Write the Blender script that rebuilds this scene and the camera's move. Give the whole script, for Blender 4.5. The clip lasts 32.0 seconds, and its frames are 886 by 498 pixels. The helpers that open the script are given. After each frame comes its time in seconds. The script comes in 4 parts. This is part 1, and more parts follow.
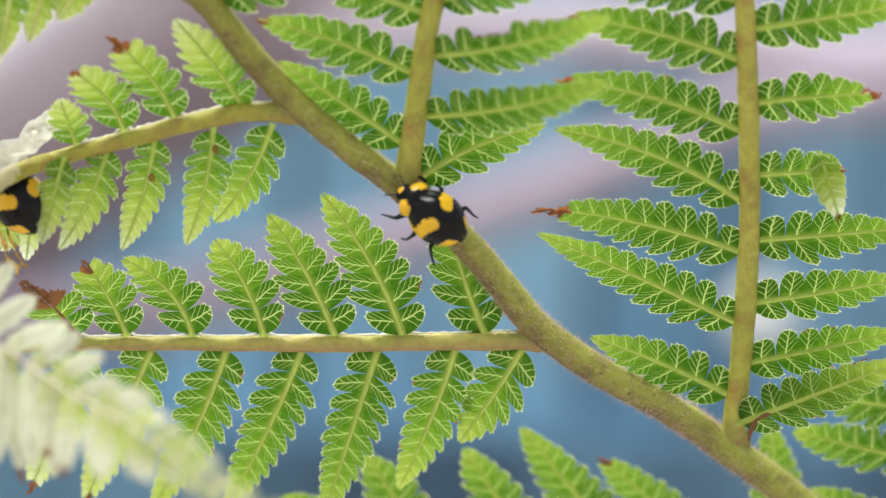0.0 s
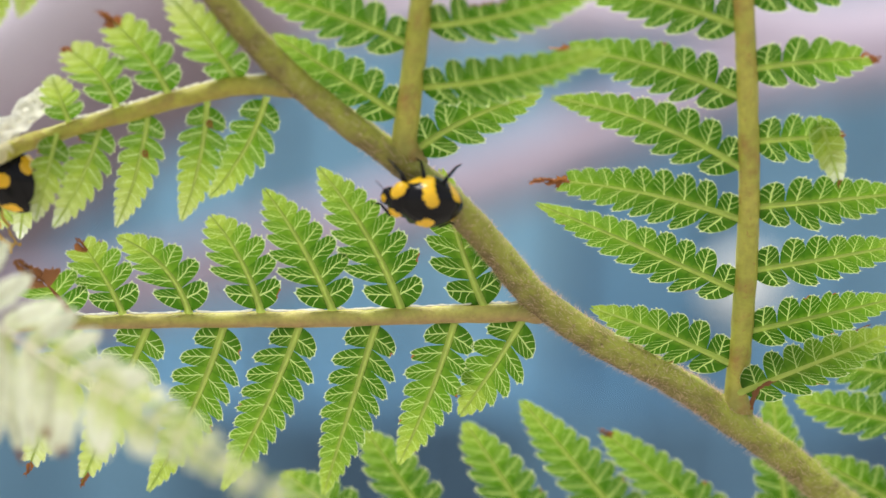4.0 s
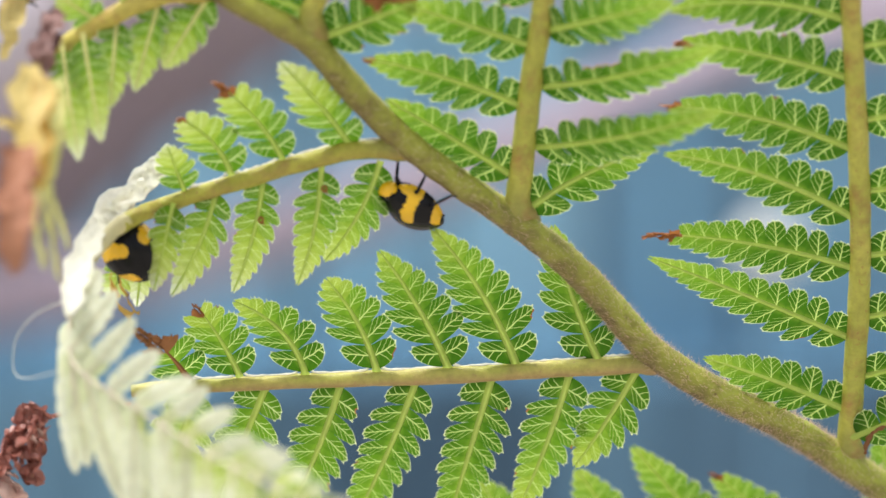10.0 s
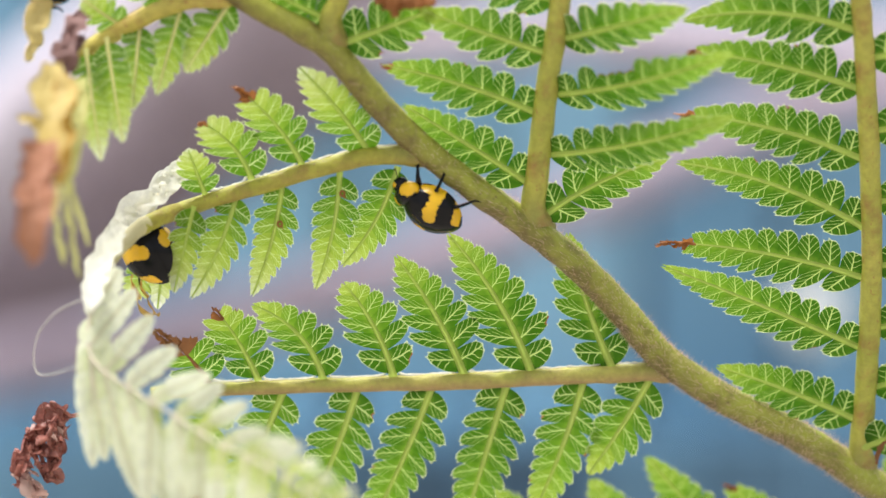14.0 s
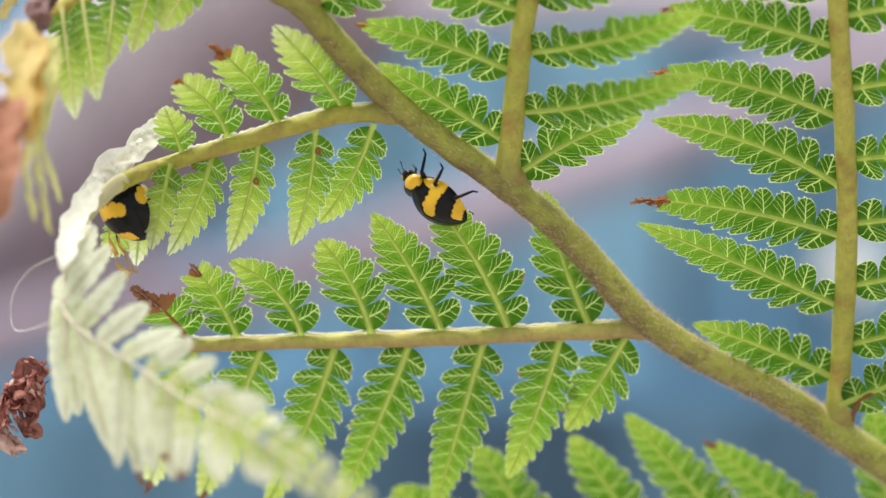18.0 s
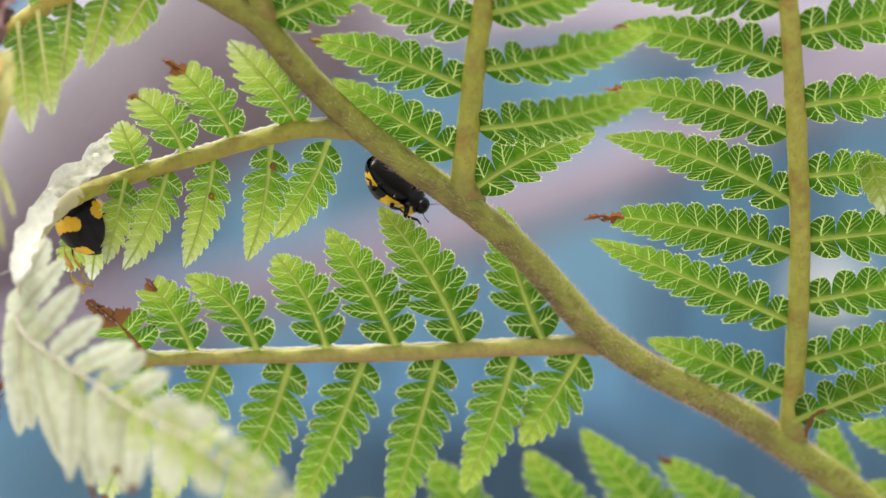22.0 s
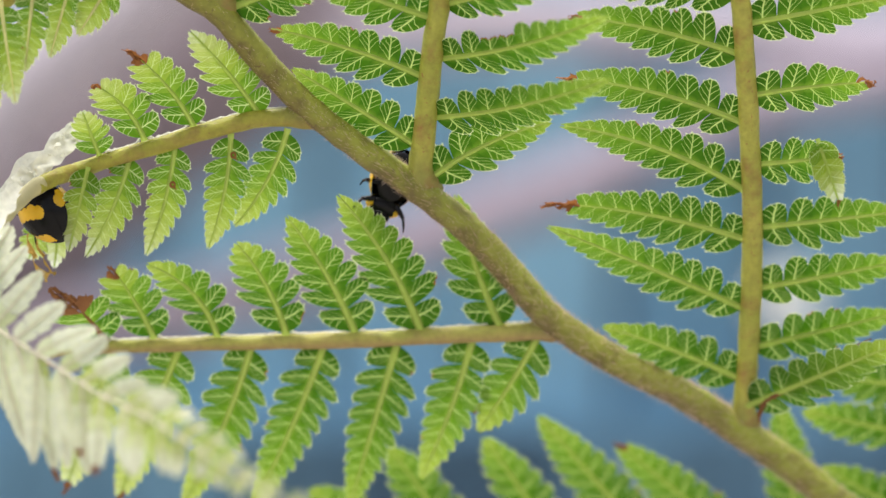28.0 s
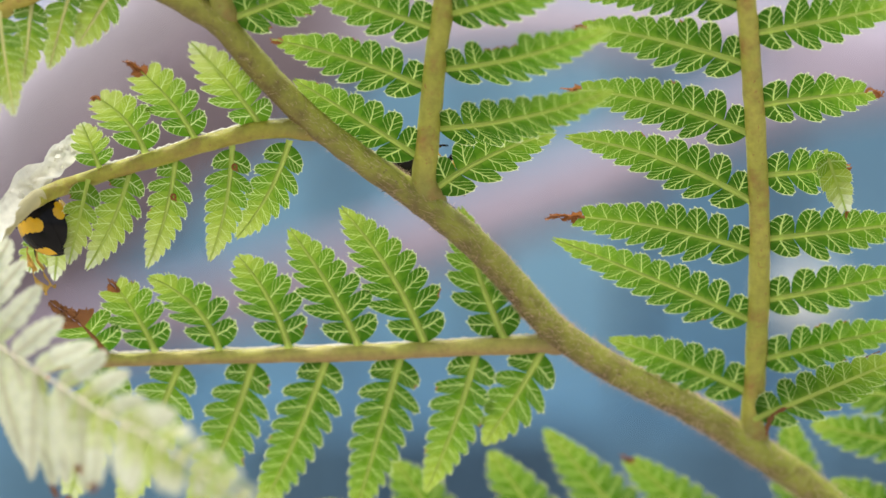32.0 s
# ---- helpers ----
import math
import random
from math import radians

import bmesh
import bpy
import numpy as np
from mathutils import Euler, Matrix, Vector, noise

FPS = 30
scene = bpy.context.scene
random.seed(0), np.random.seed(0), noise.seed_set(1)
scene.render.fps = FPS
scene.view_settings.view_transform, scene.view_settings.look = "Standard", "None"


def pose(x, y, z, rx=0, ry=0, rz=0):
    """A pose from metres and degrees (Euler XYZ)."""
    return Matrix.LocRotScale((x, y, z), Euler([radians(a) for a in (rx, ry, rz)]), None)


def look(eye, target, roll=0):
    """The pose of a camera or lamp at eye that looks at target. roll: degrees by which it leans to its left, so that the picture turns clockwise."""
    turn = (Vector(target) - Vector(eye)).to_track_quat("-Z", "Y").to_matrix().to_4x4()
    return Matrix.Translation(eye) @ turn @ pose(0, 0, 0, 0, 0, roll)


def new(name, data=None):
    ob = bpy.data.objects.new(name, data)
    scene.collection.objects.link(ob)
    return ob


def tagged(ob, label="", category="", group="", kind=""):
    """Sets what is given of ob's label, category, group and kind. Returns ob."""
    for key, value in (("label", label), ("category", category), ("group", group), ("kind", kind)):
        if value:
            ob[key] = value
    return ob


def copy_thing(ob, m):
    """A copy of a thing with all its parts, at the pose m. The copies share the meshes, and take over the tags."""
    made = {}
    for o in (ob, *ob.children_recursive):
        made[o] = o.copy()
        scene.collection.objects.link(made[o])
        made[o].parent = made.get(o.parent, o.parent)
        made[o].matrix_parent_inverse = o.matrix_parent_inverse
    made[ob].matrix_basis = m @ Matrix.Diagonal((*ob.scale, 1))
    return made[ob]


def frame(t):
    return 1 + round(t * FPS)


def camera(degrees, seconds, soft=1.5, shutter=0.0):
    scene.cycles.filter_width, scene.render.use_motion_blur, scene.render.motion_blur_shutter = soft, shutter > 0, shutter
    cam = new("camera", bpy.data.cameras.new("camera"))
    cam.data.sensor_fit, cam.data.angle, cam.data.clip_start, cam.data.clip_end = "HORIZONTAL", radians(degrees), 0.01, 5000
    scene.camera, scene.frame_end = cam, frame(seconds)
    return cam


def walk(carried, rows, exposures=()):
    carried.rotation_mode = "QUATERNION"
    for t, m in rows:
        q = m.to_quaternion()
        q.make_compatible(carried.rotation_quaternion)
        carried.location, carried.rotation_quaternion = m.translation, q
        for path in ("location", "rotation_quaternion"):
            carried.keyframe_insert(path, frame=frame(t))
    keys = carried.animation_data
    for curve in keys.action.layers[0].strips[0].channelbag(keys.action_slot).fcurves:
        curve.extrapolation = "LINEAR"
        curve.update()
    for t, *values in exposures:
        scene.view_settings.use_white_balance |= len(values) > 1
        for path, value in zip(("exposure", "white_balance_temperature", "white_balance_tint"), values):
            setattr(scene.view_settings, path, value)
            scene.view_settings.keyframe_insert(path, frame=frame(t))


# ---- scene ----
MM = 0.001

# ---------------------------------------------------------------- camera
cam = camera(18.0, 32.0)
cam.data.dof.use_dof = True
cam.data.dof.focus_distance = 0.208
cam.data.dof.aperture_fstop = 17.5

# seconds, eye in millimetres, yaw, pitch and roll in degrees
PATH = [
    (0, -6.01, -203.82, 2.50, -1.743, -0.892, 1.650),
    (0.5, -6.07, -201.87, 4.06, -1.753, -0.970, 1.069),
    (1, -8.21, -202.76, 6.21, -2.109, -1.318, 0.874),
    (1.5, -7.19, -203.74, 5.46, -2.036, -1.078, 0.943),
    (2, -6.29, -202.92, 7.39, -1.970, -1.502, 0.813),
    (2.5, -5.74, -203.29, 8.13, -1.876, -1.750, 0.813),
    (3, -6.21, -202.47, 5.95, -1.981, -1.304, 0.644),
    (3.5, -7.47, -202.88, 7.06, -2.171, -1.844, 0.618),
    (4, -7.30, -201.89, 2.07, -2.179, -1.353, 0.744),
    (4.5, -6.31, -200.99, 3.06, -1.902, -1.602, 0.654),
    (6.5, -10.37, -203.89, 5.27, -2.285, -2.040, 0.140),
    (7, -12.08, -204.86, 7.01, -2.438, -2.491, 0.133),
    (7.5, -12.81, -204.89, 10.14, -2.530, -3.104, -0.096),
    (8, -13.00, -204.21, 10.18, -2.253, -3.018, -0.253),
    (8.5, -14.22, -206.03, 12.70, -2.129, -3.319, -0.609),
    (9, -15.93, -206.71, 13.52, -2.270, -3.367, -0.775),
    (9.5, -15.87, -204.68, 12.68, -2.302, -3.062, -0.804),
    (10, -15.11, -202.60, 9.89, -2.019, -2.345, -0.757),
    (10.5, -14.18, -203.90, 10.26, -1.563, -2.154, -0.643),
    (11, -13.89, -204.99, 8.90, -1.399, -1.842, -0.604),
    (11.5, -12.47, -205.40, 8.76, -1.007, -1.810, -0.578),
    (12, -12.04, -204.63, 5.93, -0.880, -1.129, -0.338),
    (12.5, -10.90, -203.92, 4.42, -0.655, -0.673, -0.287),
    (13, -9.18, -203.92, 4.60, -0.212, -0.729, -0.184),
    (13.5, -10.06, -205.77, 7.14, -0.396, -1.294, -0.351),
    (14, -12.84, -205.79, 4.98, -1.029, -0.828, -0.240),
    (14.5, -9.36, -205.20, 2.83, -0.144, -0.221, -0.192),
    (16.5, -11.96, -207.39, 2.70, -0.806, -0.363, -0.168),
    (17, -10.14, -207.08, 2.16, -0.351, -0.923, 0.034),
    (17.5, -8.96, -207.03, 4.50, -0.307, -1.661, -0.101),
    (18, -7.19, -206.86, 4.87, 0.043, -1.669, -0.191),
    (18.5, -8.72, -208.86, 9.01, -0.374, -2.620, -0.253),
    (19, -10.03, -209.58, 8.10, -0.736, -2.275, -0.237),
    (19.5, -10.23, -208.18, 6.39, -0.959, -1.811, -0.029),
    (20, -6.24, -207.53, 6.77, -0.225, -1.841, -0.077),
    (20.5, -3.57, -207.68, 4.02, 0.212, -1.103, -0.015),
    (21, -5.65, -207.99, 3.40, -0.308, -0.942, -0.047),
    (21.5, -6.16, -208.07, 3.73, -0.425, -1.026, -0.024),
    (22, -5.15, -207.63, 4.52, -0.327, -1.256, -0.007),
    (22.5, -3.75, -207.94, 4.71, -0.052, -1.247, -0.026),
    (23, -3.72, -208.42, 3.73, -0.049, -0.978, -0.082),
    (23.5, -6.94, -209.38, 3.54, -0.824, -0.945, -0.078),
    (24, -4.82, -208.66, 7.25, -0.609, -1.934, 0.017),
    (24.5, -0.64, -209.23, 3.98, 0.270, -1.103, 0.080),
    (25, -0.92, -209.92, 4.78, -0.070, -1.310, 0.145),
    (25.5, 0.29, -210.60, 3.28, 0.222, -0.970, 0.067),
    (27.5, -4.45, -210.43, 3.76, -1.023, -1.119, -0.075),
    (28, -4.98, -210.77, 2.61, -1.132, -0.975, -0.098),
    (28.5, -7.65, -210.43, 4.04, -1.721, -1.375, -0.137),
    (29, -7.78, -208.02, 1.37, -1.877, -0.655, -0.140),
    (29.5, -8.46, -208.08, -0.87, -1.858, -0.250, 0.020),
    (30, -7.59, -208.99, -0.06, -1.552, -0.433, -0.137),
    (30.5, -8.37, -209.65, 1.67, -1.440, -0.898, -0.174),
    (31, -7.59, -208.04, 0.86, -1.376, -0.712, -0.206),
    (31.5, -5.91, -207.45, 4.50, -1.078, -1.374, -0.253),
    (32, -3.82, -208.60, 3.82, -0.752, -1.063, -0.187),
]


def aim(row):
    t, x, y, z, yaw, pitch, roll = row
    eye = Vector((x, y, z)) * MM
    a, b = radians(yaw), radians(pitch)
    ahead = Vector((-math.sin(a) * math.cos(b), math.cos(a) * math.cos(b), math.sin(b)))
    return t, look(eye, eye + ahead, roll)


walk(cam, [aim(row) for row in PATH], [(0, 0.98), (4, 0.98), (7, 0.97), (9, 1.06), (14, 1.06), (17, 0.99), (20, 0.93), (22, 0.88), (32, 0.87)])

# ---------------------------------------------------------------- light
world = bpy.data.worlds.new("world")
scene.world = world
world.use_nodes = True
wn, wl = world.node_tree.nodes, world.node_tree.links
sky = wn.new("ShaderNodeTexSky")
sky.sky_type = "NISHITA"
sky.sun_disc = False
sky.sun_elevation = radians(60)
sky.sun_rotation = radians(-15)
sky.dust_density = 4.0
cloud = wn.new("ShaderNodeHueSaturation")
cloud.inputs["Saturation"].default_value = 0.22
wl.new(sky.outputs[0], cloud.inputs["Color"])
wl.new(cloud.outputs[0], wn["Background"].inputs[0])
wn["Background"].inputs[1].default_value = 0.11
sun = new("sun", bpy.data.lights.new("sun", "SUN"))
sun.data.energy = 2.68
sun.data.angle = radians(28)
sun.data.color = (1.0, 0.96, 0.9)
sun.matrix_world = look((-0.3, -0.25, 1.1), (0, 0, 0))

# ---------------------------------------------------------------- materials
def material(name):
    m = bpy.data.materials.new(name)
    m.use_nodes = True
    nt = m.node_tree
    return m, nt, nt.nodes["Principled BSDF"]


def node(nt, kind, inputs=(), **settings):
    n = nt.nodes.new(kind)
    for key, value in settings.items():
        setattr(n, key, value)
    for key, value in dict(inputs).items():
        if isinstance(value, bpy.types.NodeSocket):
            nt.links.new(value, n.inputs[key])
        else:
            n.inputs[key].default_value = value
    return n


def mixed(nt, fac, a, b, blend="MIX"):
    n = nt.nodes.new("ShaderNodeMix")
    n.data_type, n.blend_type = "RGBA", blend
    for key, value in ((0, fac), (6, a), (7, b)):
        if isinstance(value, bpy.types.NodeSocket):
            nt.links.new(value, n.inputs[key])
        else:
            n.inputs[key].default_value = value if key == 0 else (*value, 1)
    return n.outputs[2]


def ramp(nt, fac, *stops):
    n = nt.nodes.new("ShaderNodeValToRGB")
    nt.links.new(fac, n.inputs[0])
    el = n.color_ramp.elements
    while len(el) < len(stops):
        el.new(0.5)
    for e, (at, c) in zip(el, stops):
        e.position = at
        e.color = (*c, 1) if len(c) == 3 else c
    return n.outputs[0]


def noisy(nt, scale, detail=3.0, rough=0.55):
    co = node(nt, "ShaderNodeTexCoord")
    n = node(nt, "ShaderNodeTexNoise", {"Vector": co.outputs["Object"], "Scale": scale, "Detail": detail, "Roughness": rough})
    return n.outputs[0]


def bumped(nt, bsdf, height, strength=0.3, distance=0.0001):
    b = node(nt, "ShaderNodeBump", {"Height": height, "Strength": strength, "Distance": distance})
    nt.links.new(b.outputs[0], bsdf.inputs["Normal"])


def translucent(nt, bsdf, colour, share):
    tr = node(nt, "ShaderNodeBsdfTranslucent")
    nt.links.new(colour, tr.inputs[0])
    mix = node(nt, "ShaderNodeMixShader", {0: share, 1: bsdf.outputs[0], 2: tr.outputs[0]})
    nt.links.new(mix.outputs[0], nt.nodes["Material Output"].inputs[0])


def blade_material():
    # UV: x from the leaflet's base to its tip, y from the midrib to the margin; lobe: x along and y across one lobe. The object colour's red is the paleness.
    m, nt, b = material("fern_blade")

    def calc(op, a, c=0.0, d=0.0, clamp=False):
        n = node(nt, "ShaderNodeMath", {0: a, 1: c, 2: d}, operation=op)
        n.use_clamp = clamp
        return n.outputs[0]

    uv = node(nt, "ShaderNodeSeparateXYZ", {0: node(nt, "ShaderNodeUVMap", uv_map="UVMap").outputs[0]})
    lobe = node(nt, "ShaderNodeSeparateXYZ", {0: node(nt, "ShaderNodeUVMap", uv_map="lobe").outputs[0]})
    r, v = lobe.outputs[0], lobe.outputs[1]
    q, u = uv.outputs[0], uv.outputs[1]
    info = node(nt, "ShaderNodeObjectInfo")
    pale = node(nt, "ShaderNodeSeparateColor", {0: info.outputs["Color"]}).outputs[0]
    grain, patch, blotch = noisy(nt, 1800.0, 4), noisy(nt, 260.0, 2), noisy(nt, 700.0, 3)
    along = calc("MULTIPLY", calc("ADD", calc("MULTIPLY_ADD", patch, 0.35, calc("MULTIPLY", q, 1.12)), pale), 0.5)
    green = ramp(nt, along, (0.06, (0.028, 0.105, 0.002)), (0.33, (0.056, 0.175, 0.004)), (0.52, (0.15, 0.32, 0.015)), (0.68, (0.4, 0.54, 0.062)), (0.84, (0.56, 0.65, 0.18)), (1.0, (0.88, 0.9, 0.78)))
    # paler towards the midrib, and in soft blotches
    near = calc("MULTIPLY", calc("SUBTRACT", 0.3, u, clamp=True), 1.3)
    c = mixed(nt, near, green, (0.36, 0.5, 0.06))
    c = mixed(nt, ramp(nt, blotch, (0.5, (0, 0, 0)), (0.75, (0.18, 0.18, 0.18))), c, (0.26, 0.42, 0.04))
    c = mixed(nt, 0.35, c, ramp(nt, grain, (0.3, (0.6, 0.62, 0.55)), (0.7, (1.2, 1.2, 1.1))), "MULTIPLY")
    # the vein of each lobe and its slanting branches
    wob, wob2 = noisy(nt, 800.0, 2), noisy(nt, 1500.0, 1)
    off = calc("SUBTRACT", calc("MULTIPLY_ADD", calc("SUBTRACT", wob, 0.5), 0.36, v), calc("MULTIPLY_ADD", r, 0.22, -0.08))
    away = calc("ABSOLUTE", off)
    main = calc("DIVIDE", away, calc("MULTIPLY_ADD", r, -0.045, 0.092))
    slant = calc("ADD", calc("MULTIPLY_ADD", away, -0.46, r), calc("MULTIPLY", calc("SIGN", off), 0.07))
    slant = calc("MULTIPLY_ADD", calc("SUBTRACT", wob2, 0.5), 0.14, slant)
    beat = calc("ABSOLUTE", calc("SUBTRACT", calc("FRACT", calc("MULTIPLY", slant, 4.1)), 0.5))
    beat = calc("ADD", calc("DIVIDE", beat, calc("MULTIPLY_ADD", away, -0.03, 0.082)), calc("LESS_THAN", slant, 0.03))
    line = calc("SUBTRACT", 1.0, calc("MINIMUM", main, beat), clamp=True)
    line = calc("MULTIPLY", calc("POWER", line, 0.6), 0.85)
    vein = mixed(nt, calc("MULTIPLY", pale, 0.6, clamp=True), (0.72, 0.87, 0.27), (0.92, 0.94, 0.7))
    c = mixed(nt, line, c, vein)
    edge = calc("MULTIPLY", calc("SUBTRACT", u, 0.955, clamp=True), 24.0, clamp=True)
    c = mixed(nt, edge, c, (0.88, 0.95, 0.56))
    nt.links.new(c, b.inputs["Base Color"])
    b.inputs["Roughness"].default_value = 0.5
    b.inputs["Specular IOR Level"].default_value = 0.3
    bumped(nt, b, calc("MULTIPLY_ADD", line, 0.8, grain), 0.5, 0.00006)
    translucent(nt, b, c, 0.55)
    return m


def simple(name, lo, hi, scale=900.0, rough=0.6, share=0.0, bump=0.3, depth=0.0001, metal=0.0):
    m, nt, b = material(name)
    g = noisy(nt, scale, 4)
    h = noisy(nt, scale * 0.17, 2)
    c = mixed(nt, h, lo, hi)
    c = mixed(nt, 0.4, c, ramp(nt, g, (0.25, (0.55, 0.55, 0.55)), (0.75, (1.2, 1.2, 1.2))), "MULTIPLY")
    nt.links.new(c, b.inputs["Base Color"])
    b.inputs["Roughness"].default_value = rough
    b.inputs["Metallic"].default_value = metal
    bumped(nt, b, g, bump, depth)
    if share:
        translucent(nt, b, c, share)
    return m


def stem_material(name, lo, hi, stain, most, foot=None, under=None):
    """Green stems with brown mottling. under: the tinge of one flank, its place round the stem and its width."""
    m, nt, b = material(name)
    g, h, k, e = noisy(nt, 1400, 5, 0.65), noisy(nt, 130, 2), noisy(nt, 420, 4, 0.65), noisy(nt, 2600, 3)
    c = mixed(nt, ramp(nt, h, (0.32, (0, 0, 0)), (0.54, (1, 1, 1))), lo, hi)
    if foot:
        x = node(nt, "ShaderNodeSeparateXYZ", {0: node(nt, "ShaderNodeUVMap", uv_map="UVMap").outputs[0]}).outputs[0]
        c = mixed(nt, ramp(nt, x, (0.12, (1, 1, 1)), (0.42, (0, 0, 0))), c, foot)
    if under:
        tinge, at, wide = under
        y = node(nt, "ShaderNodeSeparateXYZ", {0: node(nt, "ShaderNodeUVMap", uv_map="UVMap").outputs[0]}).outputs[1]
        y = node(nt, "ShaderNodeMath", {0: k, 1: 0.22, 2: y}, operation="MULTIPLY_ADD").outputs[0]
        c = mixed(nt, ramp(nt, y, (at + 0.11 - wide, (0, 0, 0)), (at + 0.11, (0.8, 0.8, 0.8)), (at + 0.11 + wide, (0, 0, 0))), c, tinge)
    c = mixed(nt, ramp(nt, k, (0.48, (0, 0, 0)), (0.72, (most, most, most))), c, stain)
    c = mixed(nt, ramp(nt, e, (0.64, (0, 0, 0)), (0.72, (most, most, most))), c, stain)
    c = mixed(nt, 0.45, c, ramp(nt, g, (0.3, (0.5, 0.5, 0.5)), (0.7, (1.25, 1.25, 1.25))), "MULTIPLY")
    nt.links.new(c, b.inputs["Base Color"])
    b.inputs["Roughness"].default_value = 0.5
    bumped(nt, b, g, 0.6, 0.00025)
    return m


BLADE = blade_material()
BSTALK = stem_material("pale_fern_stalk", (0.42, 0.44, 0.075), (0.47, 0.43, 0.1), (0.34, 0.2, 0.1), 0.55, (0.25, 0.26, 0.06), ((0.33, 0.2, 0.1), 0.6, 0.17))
YSTALK = stem_material("yellowing_stalk", (0.42, 0.31, 0.045), (0.5, 0.43, 0.085), (0.32, 0.13, 0.05), 0.75)
RIB = simple("fern_midrib", (0.42, 0.57, 0.09), (0.53, 0.65, 0.15), 1200, 0.5, 0.4)
PALE = simple("pale_stalk", (0.74, 0.68, 0.54), (0.82, 0.78, 0.66), 900, 0.5, 0.3)
DRY = simple("dry_leaf", (0.12, 0.032, 0.012), (0.54, 0.22, 0.055), 1300, 0.6, 0.35, 0.6)
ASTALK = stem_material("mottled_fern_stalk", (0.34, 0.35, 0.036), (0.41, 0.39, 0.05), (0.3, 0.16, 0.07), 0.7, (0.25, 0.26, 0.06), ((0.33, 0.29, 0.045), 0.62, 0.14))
STALK = stem_material("fern_stalk", (0.35, 0.37, 0.05), (0.45, 0.43, 0.075), (0.32, 0.15, 0.05), 0.7, (0.25, 0.26, 0.06))
HAIR = simple("fern_hair", (0.72, 0.52, 0.4), (0.9, 0.76, 0.66), 900, 0.6, 0.4)
BLACK = simple("beetle_black", (0.006, 0.006, 0.008), (0.01, 0.01, 0.012), 900, 0.17, 0.0, 0.05)
YELLOW = simple("beetle_yellow", (0.76, 0.43, 0.01), (0.84, 0.52, 0.02), 900, 0.25, 0.0, 0.05)
FUZZ = simple("silvery_scurf", (0.8, 0.8, 0.7), (0.94, 0.93, 0.87), 1500, 0.9, 0.45, 0.6, 0.0002)
YELLOWED = simple("yellowed_leaf", (0.64, 0.45, 0.11), (0.78, 0.66, 0.3), 700, 0.6, 0.4, 0.4)
LIMP = simple("limp_strand", (0.6, 0.6, 0.19), (0.72, 0.7, 0.32), 700, 0.5, 0.4, 0.3)
CREAM = simple("cream_stalk", (0.6, 0.52, 0.22), (0.74, 0.7, 0.46), 500, 0.6, 0.2, 0.5, 0.0002)
BROWN = simple("brown_dry_leaf", (0.09, 0.028, 0.012), (0.42, 0.18, 0.055), 1300, 0.6, 0.3, 0.6)
RUSSET = simple("russet_leaf", (0.22, 0.07, 0.035), (0.56, 0.28, 0.17), 1500, 0.7, 0.3, 0.7)
OCHRE = simple("ochre_leaf", (0.58, 0.33, 0.07), (0.7, 0.48, 0.14), 700, 0.6, 0.4, 0.4)
KNOT = simple("withered_knot", (0.13, 0.06, 0.06), (0.34, 0.2, 0.18), 900, 0.7, 0.1, 0.7)
MAROON = simple("maroon_dry_leaf", (0.1, 0.016, 0.012), (0.62, 0.27, 0.22), 1800, 0.35, 0.25, 0.8)
PINKDRY = simple("pinkish_dry_leaf", (0.45, 0.25, 0.22), (0.75, 0.55, 0.5), 900, 0.7, 0.3, 0.8)
# near white, so the added knob reads as a glint
WHITE = simple("bright_spot_white", (0.78, 0.8, 0.8), (0.85, 0.86, 0.86), 60, 0.5, 0, 0.1, 0.001)
MAUVE = simple("mauve_bark", (0.32, 0.26, 0.34), (0.41, 0.35, 0.44), 40, 0.7, 0, 0.4, 0.002)
PALEBARK = simple("pale_mauve_bark", (0.48, 0.42, 0.52), (0.6, 0.54, 0.64), 40, 0.7, 0, 0.4, 0.002)
WHITEBARK = simple("whitish_bark", (0.48, 0.44, 0.54), (0.6, 0.55, 0.64), 40, 0.7, 0, 0.4, 0.002)
UMBER = simple("umber_bark", (0.22, 0.175, 0.205), (0.34, 0.28, 0.32), 30, 0.8, 0, 0.5, 0.002)
# lighter than earth, so the unseen ground throws light onto the leaf undersides
BOUNCE_GROUND = simple("bounce_ground", (0.28, 0.25, 0.2), (0.4, 0.37, 0.32), 14, 0.9, 0, 0.8, 0.01)


def board_material():
    m, nt, b = material("blue_board")
    info = node(nt, "ShaderNodeObjectInfo")
    h = noisy(nt, 6, 3)
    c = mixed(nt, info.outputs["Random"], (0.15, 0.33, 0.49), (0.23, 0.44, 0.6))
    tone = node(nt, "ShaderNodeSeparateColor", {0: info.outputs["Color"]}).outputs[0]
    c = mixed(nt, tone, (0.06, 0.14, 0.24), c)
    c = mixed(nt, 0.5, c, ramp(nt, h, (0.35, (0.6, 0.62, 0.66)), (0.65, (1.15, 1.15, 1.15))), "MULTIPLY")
    nt.links.new(c, b.inputs["Base Color"])
    b.inputs["Roughness"].default_value = 0.6
    bumped(nt, b, noisy(nt, 60, 4), 0.3, 0.001)
    return m


